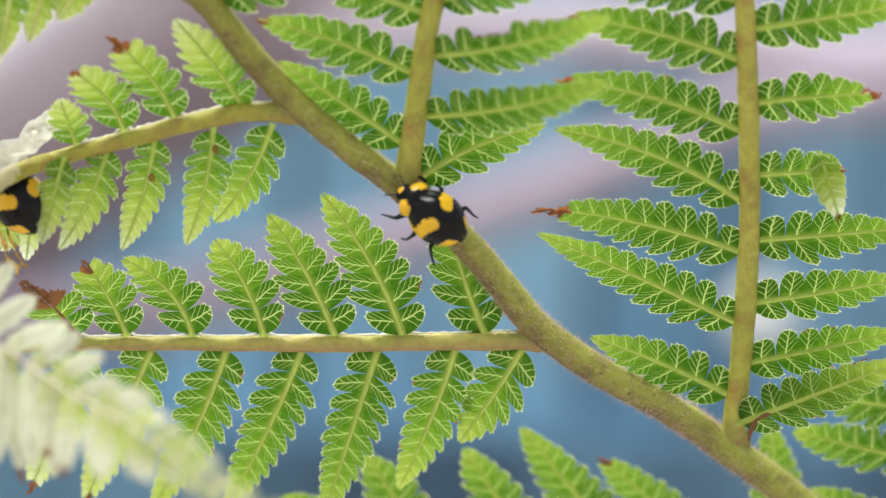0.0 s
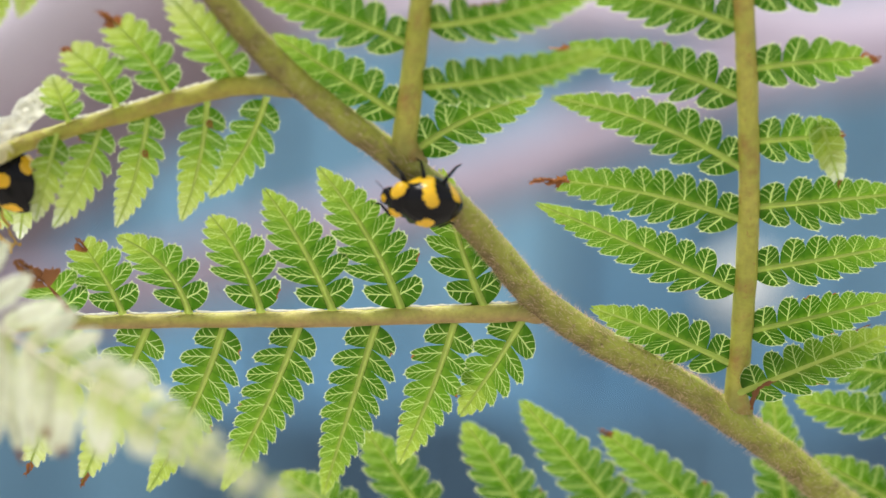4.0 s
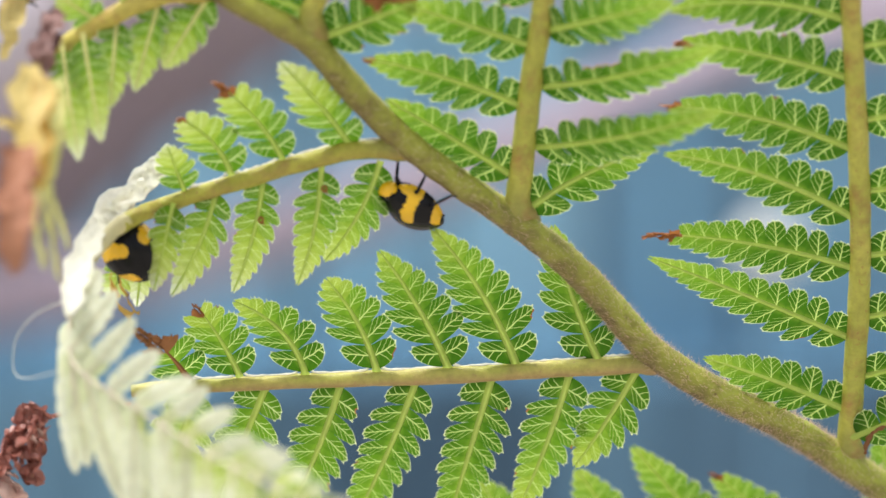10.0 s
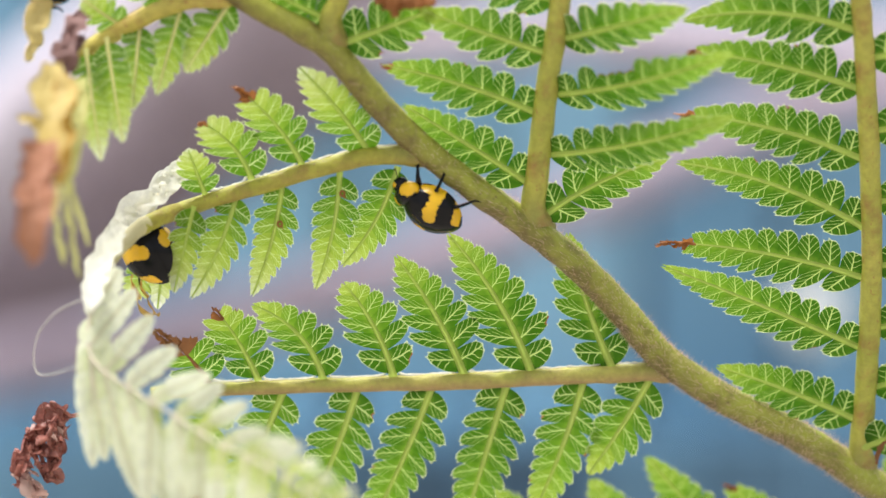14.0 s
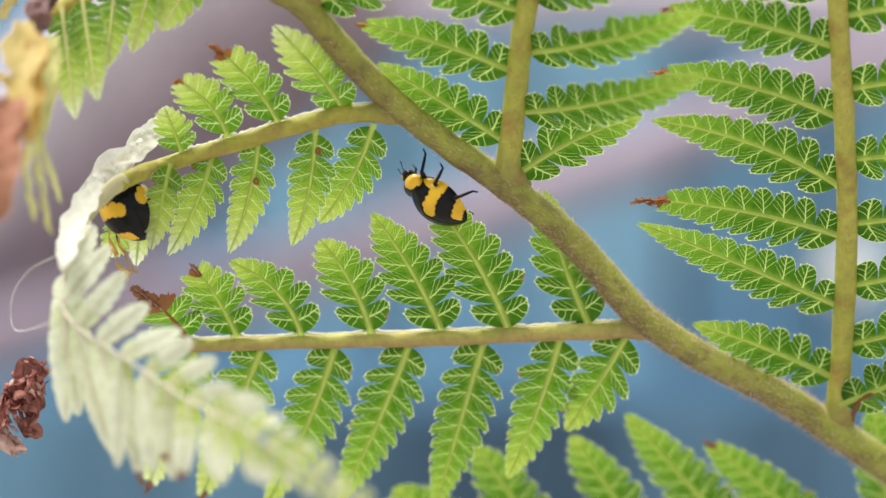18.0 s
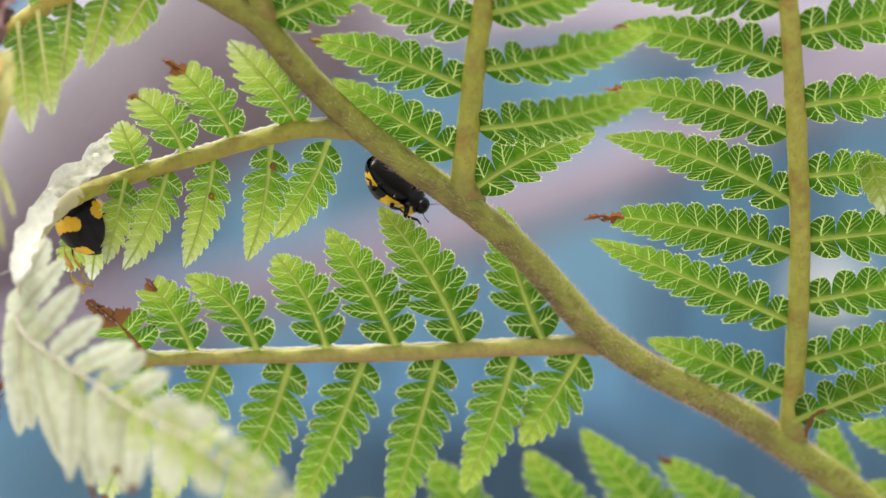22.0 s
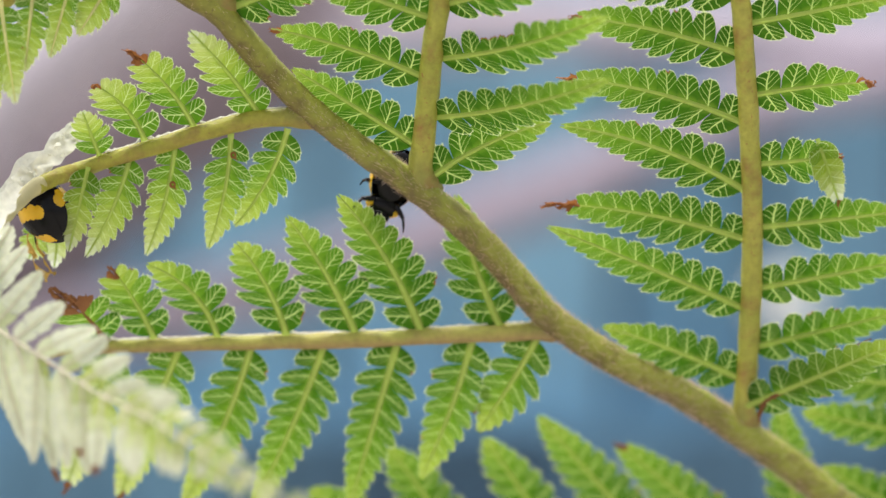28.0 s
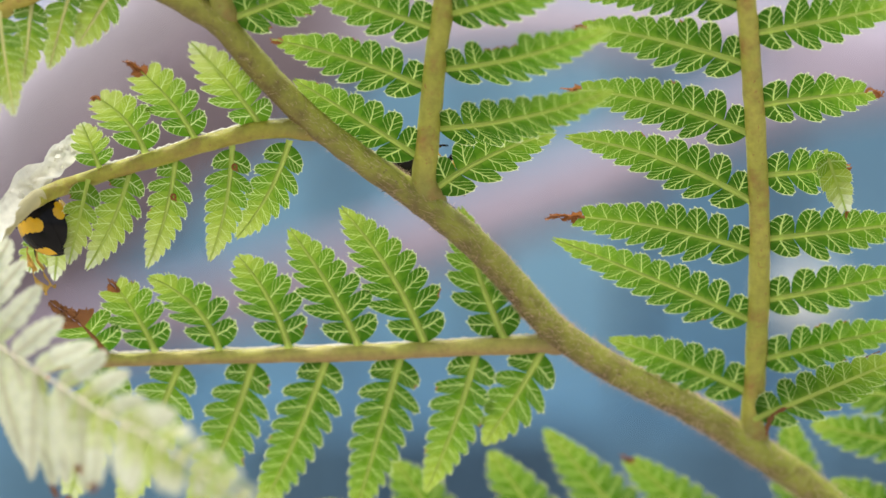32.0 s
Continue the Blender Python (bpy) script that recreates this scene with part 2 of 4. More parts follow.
def navy_material():
    m, nt, b = material("toned_dark_blue")
    info = node(nt, "ShaderNodeObjectInfo")
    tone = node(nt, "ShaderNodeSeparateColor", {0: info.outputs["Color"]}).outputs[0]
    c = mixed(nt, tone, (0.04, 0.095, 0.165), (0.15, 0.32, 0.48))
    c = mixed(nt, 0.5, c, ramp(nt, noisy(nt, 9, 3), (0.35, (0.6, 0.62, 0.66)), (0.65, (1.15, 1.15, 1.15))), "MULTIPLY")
    nt.links.new(c, b.inputs["Base Color"])
    b.inputs["Roughness"].default_value = 0.6
    bumped(nt, b, noisy(nt, 60, 4), 0.3, 0.001)
    return m


NAVY = navy_material()
BLACK.node_tree.nodes["Principled BSDF"].inputs["Specular IOR Level"].default_value = 0.18
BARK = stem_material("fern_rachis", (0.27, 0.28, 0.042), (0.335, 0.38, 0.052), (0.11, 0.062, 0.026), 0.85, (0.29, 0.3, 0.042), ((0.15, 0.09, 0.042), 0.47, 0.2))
BOARD = board_material()

# ---------------------------------------------------------------- mesh tools
def lay(x, z, off=0.0):
    """A place on the frond's leaning plane, in millimetres."""
    return Vector((x, 2.0 - 0.42 * z + off, z))


FACING = Vector((0, -1, -0.42)).normalized()


class Sheet:
    """Collects vertices and faces, in millimetres, with a material slot and a UV for each."""

    def __init__(self):
        self.v, self.f, self.m, self.uv = [], [], [], []

    def grid(self, points, slot, uvs=None, skip=None):
        base, n = len(self.v), len(points[0])
        for row in points:
            self.v += row
        self.uv += [q for row in uvs for q in row] if uvs else [(0.5, 0.5, 0.5)] * (len(points) * n)
        for i in range(len(points) - 1):
            for j in range(n - 1):
                if skip and skip(i, j):
                    continue
                a = base + i * n + j
                self.f.append((a, a + 1, a + n + 1, a + n))
                self.m.append(slot(i, j) if callable(slot) else slot)

    def tri(self, a, b, c, slot, uv=(0.5, 1.0, 0.5)):
        k = len(self.v)
        self.v += [a, b, c]
        self.uv += [uv] * 3
        self.f.append((k, k + 1, k + 2))
        self.m.append(slot)

    def ridge(self, line, up, w0, w1, h, slot, uv=(0.5, 0.5, 0.5)):
        """A raised line with a ridge along its middle."""
        rows = []
        for i, p in enumerate(line):
            q = line[min(i + 1, len(line) - 1)] - line[max(i - 1, 0)]
            s = up.cross(q).normalized() * (w0 + (w1 - w0) * i / (len(line) - 1))
            rows.append([p - s - up * h * 0.3, p - s * 0.5 + up * h * 0.8, p + s * 0.5 + up * h * 0.8, p + s - up * h * 0.3])
        self.grid(rows, slot, [[uv] * 4] * len(rows))

    def tube(self, line, radii, slot, sides=10, wobble=0.0, rnd=None, flat=1.0, cap=True):
        rows, last = [], None
        for i, p in enumerate(line):
            q = (line[min(i + 1, len(line) - 1)] - line[max(i - 1, 0)]).normalized()
            ref = last if last is not None else (Vector((0, 0, 1)) if abs(q.z) < 0.9 else Vector((1, 0, 0)))
            a = (ref - q * ref.dot(q)).normalized()
            b, last = q.cross(a), a
            r = radii[i] if isinstance(radii, (list, tuple)) else radii
            ring = []
            for k in range(sides):
                t = 2 * math.pi * k / sides
                rr = r * (1 + (wobble * noise.noise(p * 0.7 + Vector((math.cos(t), math.sin(t), 0)) * 1.3)))
                ring.append(p + a * math.cos(t) * rr + b * math.sin(t) * rr * flat)
            rows.append(ring + [ring[0]])
        if cap:
            for end in (0, -1):
                c = sum(rows[end][:-1], Vector()) / sides
                if end:
                    rows.append([c] * (sides + 1))
                else:
                    rows.insert(0, [c] * (sides + 1))
        self.grid(rows, slot)

    def mesh(self, name, mats, origin=Vector(), smooth=True):
        me = bpy.data.meshes.new(name)
        me.from_pydata([((p - origin) * MM)[:] for p in self.v], [], self.f)
        for mat in mats:
            me.materials.append(mat)
        me.polygons.foreach_set("material_index", self.m)
        me.polygons.foreach_set("use_smooth", [smooth] * len(self.f))
        idx = np.empty(len(me.loops), dtype=np.int32)
        me.loops.foreach_get("vertex_index", idx)
        flat = np.array([c if len(c) == 4 else (c[0], c[1], c[1], c[2]) for c in self.uv], dtype=np.float32)[idx]
        me.uv_layers.new(name="UVMap").data.foreach_set("uv", np.ascontiguousarray(flat[:, :2]).ravel())
        me.uv_layers.new(name="lobe").data.foreach_set("uv", np.ascontiguousarray(flat[:, 2:]).ravel())
        me.validate()
        me.update()
        return me


def part(name, me, parent=None, label="", at=Vector(), colour=None):
    ob = new(name, me)
    ob.location = Vector(at) * MM
    if parent:
        ob.parent = parent
        up, base = parent, Vector()
        while up:
            base += up.location
            up = up.parent
        ob.location = Vector(at) * MM - base
    if label:
        tagged(ob, label)
    if colour is not None:
        ob.color = (colour, 0, 0, 1)
    return ob


def spline(points, steps):
    """A smooth line through points."""
    pts = [points[0] * 2 - points[1], *points, points[-1] * 2 - points[-2]]
    out = []
    for i in range(1, len(pts) - 2):
        p0, p1, p2, p3 = pts[i - 1 : i + 3]
        for k in range(steps):
            t = k / steps
            out.append(0.5 * (2 * p1 + (p2 - p0) * t + (2 * p0 - 5 * p1 + 4 * p2 - p3) * t * t + (3 * p1 - p0 - 3 * p2 + p3) * t**3))
    return out + [points[-1]]


# ---------------------------------------------------------------- fern
def leaflet_mesh(base, tip, rnd, width=2.1, bow=0.0, brown=0.0, droop=0.0, face=None, torn=None, step=1.6, cut=1.0, petiole=0.12, blunt=1.9, point=0.12, tooth=1.0):
    """One leaflet: a midrib and a blade cut into rounded, toothed lobes. Millimetres.
    bow: how far the midrib bends to its left. brown: the shrivelled share at the tip. cut: depth of the notches. point: how far the lobes lean to the tip."""
    s = Sheet()
    axis = tip - base
    length = axis.length
    axis = axis.normalized()
    up = face or FACING
    up = (up - axis * up.dot(axis)).normalized()
    side = up.cross(axis)
    roll = rnd.uniform(-0.1, 0.1)
    up, side = up * math.cos(roll) + side * math.sin(roll), side * math.cos(roll) - up * math.sin(roll)
    wave, fold = rnd.uniform(0.05, 0.2), rnd.uniform(-0.08, 0.02)
    shift = Vector((rnd.uniform(0, 90), rnd.uniform(0, 90), 0))

    def rib(q):
        return base + axis * length * q + side * bow * 4 * q * (1 - q) + up * (droop * length * q * q + wave * math.sin(q * 3))

    def ahead(q):
        return (axis * length + side * bow * 4 * (1 - 2 * q)).normalized()

    def half(q):
        return width * (0.8 + 0.2 * min(q / 0.2, 1)) * max(1 - (max(q - 0.08, 0) / 0.93) ** blunt, 0.05)

    def lean(q, sgn):
        # lobes on the upper side stand straighter
        return radians(75 + 9 * max(min(sgn * side.z * 1.3, 1), -1) - 24 * q)

    gap = min(step * (0.45 + 0.55 * width / 2.2), (length - petiole) / 4.5)
    stop = 0.97 - brown
    cols = 25
    vs = [math.sin(math.pi / 2 * (-1 + 2 * k / (cols - 1))) for k in range(cols)]
    us = (0, 0.2, 0.42, 0.64, 0.82, 0.93, 0.968, 1.0)
    for sgn in (-1, 1):
        cuts = [petiole / length + (0.06 * gap / length if sgn > 0 else 0)]
        while cuts[-1] < 0.95:
            cuts.append(cuts[-1] + (1.12 if len(cuts) == 1 else 1.0) * gap * (1 - 0.62 * cuts[-1] ** 1.6) * rnd.uniform(0.93, 1.07) / length)
        cuts[-1] = 1.0
        sinus = [0.1]
        for k, q in enumerate(cuts[1:]):
            sinus.append(max(min(0.9 - cut * (0.08 + 0.42 * (1 - min(q, 1)) + (0.2 if k == 0 else 0.06 if k == 1 else 0)) + rnd.uniform(-0.04, 0.04), 0.97), 0.12))
        for i, (qa, qb) in enumerate(zip(cuts, cuts[1:])):
            dry = brown and (qa + qb) / 2 > stop
            pillow, size = rnd.uniform(0.0, 0.03), rnd.uniform(0.95, 1.05)
            jag = [rnd.uniform(0.5, 1.3) for _ in vs]
            swing = 0 if i == 0 else point * (0.6 - max(min(sgn * side.z * 1.3, 1), -1))
            gone = torn and torn[0] < (qa + qb) / 2 < torn[1] and sgn == torn[2]
            bite = rnd.uniform(-0.7, 0.7) if cut > 0.3 and rnd.random() < 0.08 else None

            def outline(v):
                e = sinus[i] if v < 0 else sinus[i + 1]
                p = 2.1 if i == 0 and v < 0 else 2.5
                f = e + (1 - e) * math.sqrt(max(1 - abs(v) ** p, 0)) + (size - 1 + swing * v) * (1 - v * v)
                if i == 0:
                    f *= 0.88
                if gone:
                    f *= 0.5 + 0.25 * abs(v)
                if bite is not None:
                    f *= 1 - 0.12 * math.exp(-(((v - bite) / 0.16) ** 2))
                return f

            def surface(u, v, k=None):
                q = qa + (qb - qa) * (v + 1) / 2
                f = outline(v)
                a = lean(q, sgn) + (radians(6) if i == 0 else 0) * (1 - v) / 2
                d = ahead(q)
                t = up.cross(d) * sgn
                way = d * math.cos(a) + t * math.sin(a)
                h = half(q)
                o = rib(q) + t * 0.05 + way * (u * f * h / math.sin(a)) + up * (0.05 + pillow * (1 - v * v) ** 2 * math.sin(u * 2.6) + fold * (u * f) ** 2 * h)
                if i == 0:
                    o += d * (v * (0.14 if v < 0 else -0.03) * gap * min(u * 1.5, 1))
                if k is not None and u > 0.97:
                    n = (1 if k % 4 == 2 else -0.15) * jag[k] * (1 - v**8)
                    o += (way * 0.75 + d * 0.65) * (0.065 + 0.06 * (v + 1)) * n * tooth * min(1, h * 1.5)
                if dry:
                    w = min((q - stop) * 6 + 0.5, 1)
                    c = rib(q)
                    o = c + (o - c) * (0.92 - 0.42 * w) + 0.38 * w * Vector((noise.noise(o * 1.9 + shift), noise.noise(o * 1.9 - shift), noise.noise(o * 2.1 + shift * 2))) + up * (0.1 + 0.3 * abs(u) * w)
                    if k is not None and u > 0.97:
                        o += (way + d * 0.3) * 0.14 * jag[k] * (1 if k % 6 == 2 else 0)
                return o

            pts = [[surface(u, v, k) for k, v in enumerate(vs)] for u in us]

            def slot(a, c):
                if dry or (gone and a > len(us) - 4):
                    return 1
                return 1 if bite is not None and a > len(us) - 4 and abs(vs[c] - bite) < 0.2 else 0

            s.grid(pts, slot, [[((qa + qb) / 2, u, u * outline(v), v) for v in vs] for u in us])
    line = [rib(q) + up * 0.05 for q in (-0.04, 0.04, 0.12, 0.22, 0.34, 0.46, 0.58, 0.7, 0.82, 0.92, 0.985)]
    cut_at = len([0 for q in (-0.04, 0.04, 0.12, 0.22, 0.34, 0.46, 0.58, 0.7, 0.82, 0.92, 0.985) if not brown or q <= stop + 0.05])
    s.ridge(line[:cut_at], up, 0.14 * width, 0.05, 0.1, 2)
    if cut_at < len(line):
        s.ridge(line[cut_at - 1:], up, 0.11, 0.03, 0.25, 1)
    return s


def leaflet(parent, base, tip, rnd, colour=0.0, label="", dry=None, rib=None, **more):
    s = leaflet_mesh(base, tip, rnd, **more)
    return part("leaflet", s.mesh("leaflet", [BLADE, dry or DRY, rib or dry or RIB], base), parent, label, base, colour)


def pinna(frond, name_label, line, r0, r1, rows, seed, colour=0.0, stalk=None, off=0.0, root=None, **more):
    """A side branch of the frond: its stalk, with a leaflet for each row of base x, z and tip x, z."""
    rnd = random.Random(seed)
    pts = [lay(x, z, off) for x, z in line]
    if root:
        # the stalk begins inside the rachis and widens where it leaves it
        near = min(root, key=lambda p: (p - pts[0]).length)
        pts[0] = near + Vector((0, 0.25, 0)) + (near - pts[0]) * 0.2
    pts = spline(pts, 8)
    s, rad = Sheet(), []
    squash = []
    for k, p in enumerate(pts):
        d = (p - pts[0]).length
        r = r0 + (r1 - r0) * k / (len(pts) - 1)
        rad.append(r * (1 + 0.5 * math.exp(-max(d - 0.9, 0) ** 2 / 0.8)) if root else r)
        squash.append(min(r, 0.45 + 0.34 * d) / rad[-1] if root else 1.0)
    s.tube(pts, rad, 0, 16, 0.12)
    for n, p in enumerate(s.v):
        k = min(max(n // 17 - 1, 0), len(pts) - 1)
        p.y = pts[k].y + (p.y - pts[k].y) * squash[k]
    reach = [min((p - pts[0]).length / 9, 0.9) if root else 0.5 for p in [pts[0], *pts, pts[-1]]]
    s.uv = [(d, k / 16, 0.5) for d in reach for k in range(17)]
    stem = part("pinna", s.mesh("pinna", [stalk or STALK], pts[0]), frond, name_label, pts[0])
    if more.pop("scurfy", False):
        # a white scurfy edge that runs up into the foot of each leaflet
        feet = sorted(row[0] for row in rows if row[3] > row[1])
        for xa, xb in zip(feet, [*feet[1:], pts[0].x - 0.6]):
            top = []
            for k in range(13):
                x = xa + 0.3 + (xb - xa - 0.6) * k / 12
                j = min(range(len(pts)), key=lambda n: abs(pts[n].x - x))
                rise = 0.42 * (abs(k - 6) / 6) ** 7
                top.append(Vector((x, pts[j].y - 0.15, pts[j].z + 0.92 * (r0 + (r1 - r0) * j / (len(pts) - 1)) + rise)))
            s = Sheet()
            s.tube(top, [rnd.uniform(0.07, 0.16) for _ in top], 0, 8, 0.7)
            part("scurf", s.mesh("scurf", [FUZZ], top[0]), stem, "white scurf along the stalk's upper edge", top[0])
    for x, z, tx, tz, *extra in rows:
        opts = dict(more, **(extra[0] if extra else {}))
        leaflet(stem, lay(x, z, off + opts.pop("root_off", 0.0)), lay(tx, tz, off + opts.pop("near", 0.0)), rnd, opts.pop("colour", colour + rnd.uniform(-0.08, 0.08)), **opts)
    return stem


def rachis_hairs(frond, pts):
    """Short pale hairs standing on the rachis."""
    rnd, s = random.Random(5), Sheet()
    for _ in range(15000):
        k = int(4 + (len(pts) - 7) * rnd.random() ** 0.4)
        p = pts[k].lerp(pts[k + 1], rnd.random())
        d = (pts[k + 1] - pts[k]).normalized()
        a = d.cross(Vector((rnd.gauss(0, 1), rnd.gauss(0, 1), rnd.gauss(0, 1)))).normalized()
        r = 0.9 + 0.27 * min(k / 140, 1)
        tip = p + a * (r + rnd.choice((0.12, 0.16, 0.2, 0.28, 0.42)) * rnd.uniform(0.7, 1.3) * (0.45 + 1.15 * k / 150)) + d * rnd.uniform(-0.6, 0.1)
        w = d * 0.014
        s.tri(p + a * r - w, p + a * r + w, tip, 0)
        w = d.cross(a) * 0.014
        s.tri(p + a * r - w, p + a * r + w, tip, 0)
    tagged(part("hairs", s.mesh("hairs", [HAIR]), frond, "fine pale hairs on the rachis"), kind="stuff")


def crumple(line, r, mat, seed, rough=0.5, sides=9, steps=6):
    """A withered, twisted ribbon or stub along a line."""
    rnd, s = random.Random(seed), Sheet()
    pts = spline([Vector(p) for p in line], steps)
    pts = [p + Vector((rnd.uniform(-1, 1), rnd.uniform(-1, 1), rnd.uniform(-1, 1))) * r * 0.35 * rough for p in pts]
    rad = [max(0.05, r * math.sin(math.pi * min(0.12 + 0.86 * k / (len(pts) - 1), 0.98)) ** 0.5 * (1 + rough * rnd.uniform(-0.6, 0.6))) for k in range(len(pts))]
    s.tube(pts, rad, 0, sides, rough * 1.6, flat=0.55)
    return s.mesh("withered", [mat], pts[0]), pts[0]


def ribbon(line, width, amp, seed, taper=0.5, fold=0.0):
    """A thin crumpled strip of withered leaf along a line."""
    rnd, s = random.Random(seed), Sheet()
    pts = spline([Vector(p) for p in line], 12)
    shift = Vector((rnd.uniform(0, 50), rnd.uniform(0, 50), rnd.uniform(0, 50)))
    cols, rows = 13, []
    for i, p in enumerate(pts):
        d = (pts[min(i + 1, len(pts) - 1)] - pts[max(i - 1, 0)]).normalized()
        a = d.cross(Vector((0.2, -1, 0.3))).normalized()
        n = a.cross(d)
        t = i / (len(pts) - 1)
        w = width * (1 - taper * t) * (0.8 + 0.5 * noise.noise(p * 0.55 + shift)) * min(1, 0.4 + 4 * t, 0.3 + 5 * (1 - t))
        row = []
        for k in range(cols):
            v = -1 + 2 * k / (cols - 1)
            q = p + a * w * v + n * fold * w * v * v
            edge = 1 + 0.35 * abs(v)
            row.append(q + Vector((noise.noise(q * 1.1 + shift), noise.noise(q * 1.3 - shift), noise.noise(q * 1.2 + shift * 2))) * amp * edge + n * amp * (0.4 * noise.noise(q * 4 + shift) + 0.2 * noise.noise(q * 9 + shift)))
        rows.append(row)
    s.grid(rows, 0)
    return s, pts[0]


def curled_tip(stem):
    """The end of a pinna that curls over towards the viewer, half wilted, with sky light put into its leaflets' pale
    colour.
    """
    rnd = random.Random(77)
    line = [(-28.2, 0.0, 5.0), (-29.6, -1.3, 4.5), (-31.2, -3.0, 3.6), (-32.9, -5.0, 1.6), (-33.6, -7.5, -0.3), (-34.0, -9.5, -2.2), (-34.0, -11.3, -4.2), (-33.1, -13.0, -5.8), (-30.4, -16.0, -7.3), (-27.4, -19.0, -8.8), (-24.1, -23.0, -10.4), (-20.8, -28.0, -11.4), (-17.5, -33.0, -12.8), (-15.0, -36.5, -13.9), (-12.9, -39.5, -14.9), (-10.8, -42.0, -15.8), (-8.8, -44.0, -16.6)]
    pts = spline([Vector(p) for p in line], 10)
    s = Sheet()
    s.tube(pts[:20], [0.57 + 0.003 * k for k in range(20)], 0, 12, 0.15)
    part("stalk_bend", s.mesh("stalk_bend", [ASTALK], pts[0]), stem, "yellow green bending stalk end", pts[0])
    s = Sheet()
    s.tube(pts[17:46], [0.62 - 0.014 * k for k in range(29)], 0, 12, 0.3)
    part("stalk_bend", s.mesh("stalk_bend", [CREAM], pts[17]), stem, "cream yellow wilted stretch of the stalk", pts[17])
    s = Sheet()
    s.tube(pts[42:], [0.15 - 0.1 * k / len(pts) for k in range(len(pts) - 42)], 0, 10, 0.15)
    part("stalk_tip", s.mesh("stalk_tip", [PALE], pts[42]), stem, "pale curling stalk tip", pts[42])
    run, k = 0.0, 0
    for a, b in zip(pts[43:], pts[44:]):
        run += (b - a).length
        if run < 2.4:
            continue
        run, k = 0.0, k + 1
        q = min(k / 15, 1)
        d = (b - a).normalized()
        for low in (True, True, False) if q < 0.45 else (True, False):
            way = Vector((0.16 - 0.2 * q, -0.05, -1.0)) if low else Vector((0.9, 0.1, 0.42))
            if not low and q < 0.45:
                way = Vector((0.35 + 1.2 * q, 0.3, 0.9 - q))
            way = (way + d * 0.1 + Vector((rnd.uniform(-0.2, 0.2), rnd.uniform(-0.2, 0.2), rnd.uniform(-0.12, 0.12)))).normalized()
            size = (1.3 + 7.1 * (1 - min(max((q - 0.33) / 0.62, 0), 1) ** 0.75) if low else 5.6 * (1 - 0.8 * q) * min(1, 0.7 + 2 * q)) * rnd.uniform(0.9, 1.1)
            # paleness near 1.9 whitens the blades like bright sky on their upper faces
            leaflet(stem, b, b + way * size, rnd, 1.92 - 0.95 * q + rnd.uniform(-0.2, 0.1), rib=PALE, width=(rnd.uniform(1.05, 1.3) if low else 1.0) * (1 - 0.5 * q), cut=0.12, petiole=0.15, tooth=0.3, blunt=3.0, droop=rnd.uniform(-0.15, 0.1), brown=rnd.choice((0, 0, 0, 0.1)) if low else 0, face=Vector((rnd.uniform(-0.5, 0.6), -1, rnd.uniform(-0.1, 0.6))))
    # silvery withered edge along the outside of the bend
    for k, (line, w, amp) in enumerate((
        ([(-27.4, 0.8, 9.1), (-28.5, 0.6, 7.9), (-29.7, 0.2, 6.7), (-31.5, -0.8, 5.0), (-32.8, -2.6, 3.3), (-33.6, -5.5, 1.4), (-33.9, -8.5, -0.5), (-33.8, -12.0, -2.2)], 0.95, 0.35),
        ([(-27.6, 0.6, 8.7), (-29.0, 0.3, 7.3), (-30.6, -0.5, 5.7), (-32.1, -1.8, 4.1), (-33.1, -4.0, 2.3)], 0.8, 0.6),
        ([(-32.3, -3.0, 3.9), (-33.1, -6.5, 2.2), (-33.6, -9.5, 0.3), (-33.7, -13.0, -1.8)], 0.75, 0.25))):
        s, at = ribbon(line, w * 1.3, amp * 0.4, 300 + k, 0.1, 0.25)
        if k == 0:
            spine = spline([Vector(p) for p in line], 12)
        part("wilted_edge", s.mesh("wilted_edge", [FUZZ], at), stem, "silvery white wilted leaf edge", at)

    s = Sheet()
    for n in range(70):
        p = spine[int(rnd.random() ** 0.8 * (len(spine) - 1))] + Vector((rnd.gauss(-0.05, 0.3), rnd.uniform(-0.6, 0.1), rnd.gauss(0.1, 0.3)))
        size, shift = rnd.uniform(0.08, 0.2), Vector((rnd.uniform(0, 60), rnd.uniform(0, 60), 0))
        a = Vector((rnd.gauss(0, 1), rnd.gauss(0, 0.5), rnd.gauss(0, 1))).normalized()
        c = a.cross(Vector((rnd.gauss(0, 0.4), -1, rnd.gauss(0, 0.4)))).normalized()
        s.grid([[p + a * size * (i - 1.5) * 0.7 + c * size * (j - 1.5) * 0.5 + size * 0.8 * noise.noise_vector(p + shift + a * i * 0.6 + c * j * 0.6) for j in range(4)] for i in range(4)], 0)
    tagged(part("scurf", s.mesh("scurf", [FUZZ], spine[0]), stem, "white crumbling scurf on the wilted edge", spine[0]), kind="stuff")


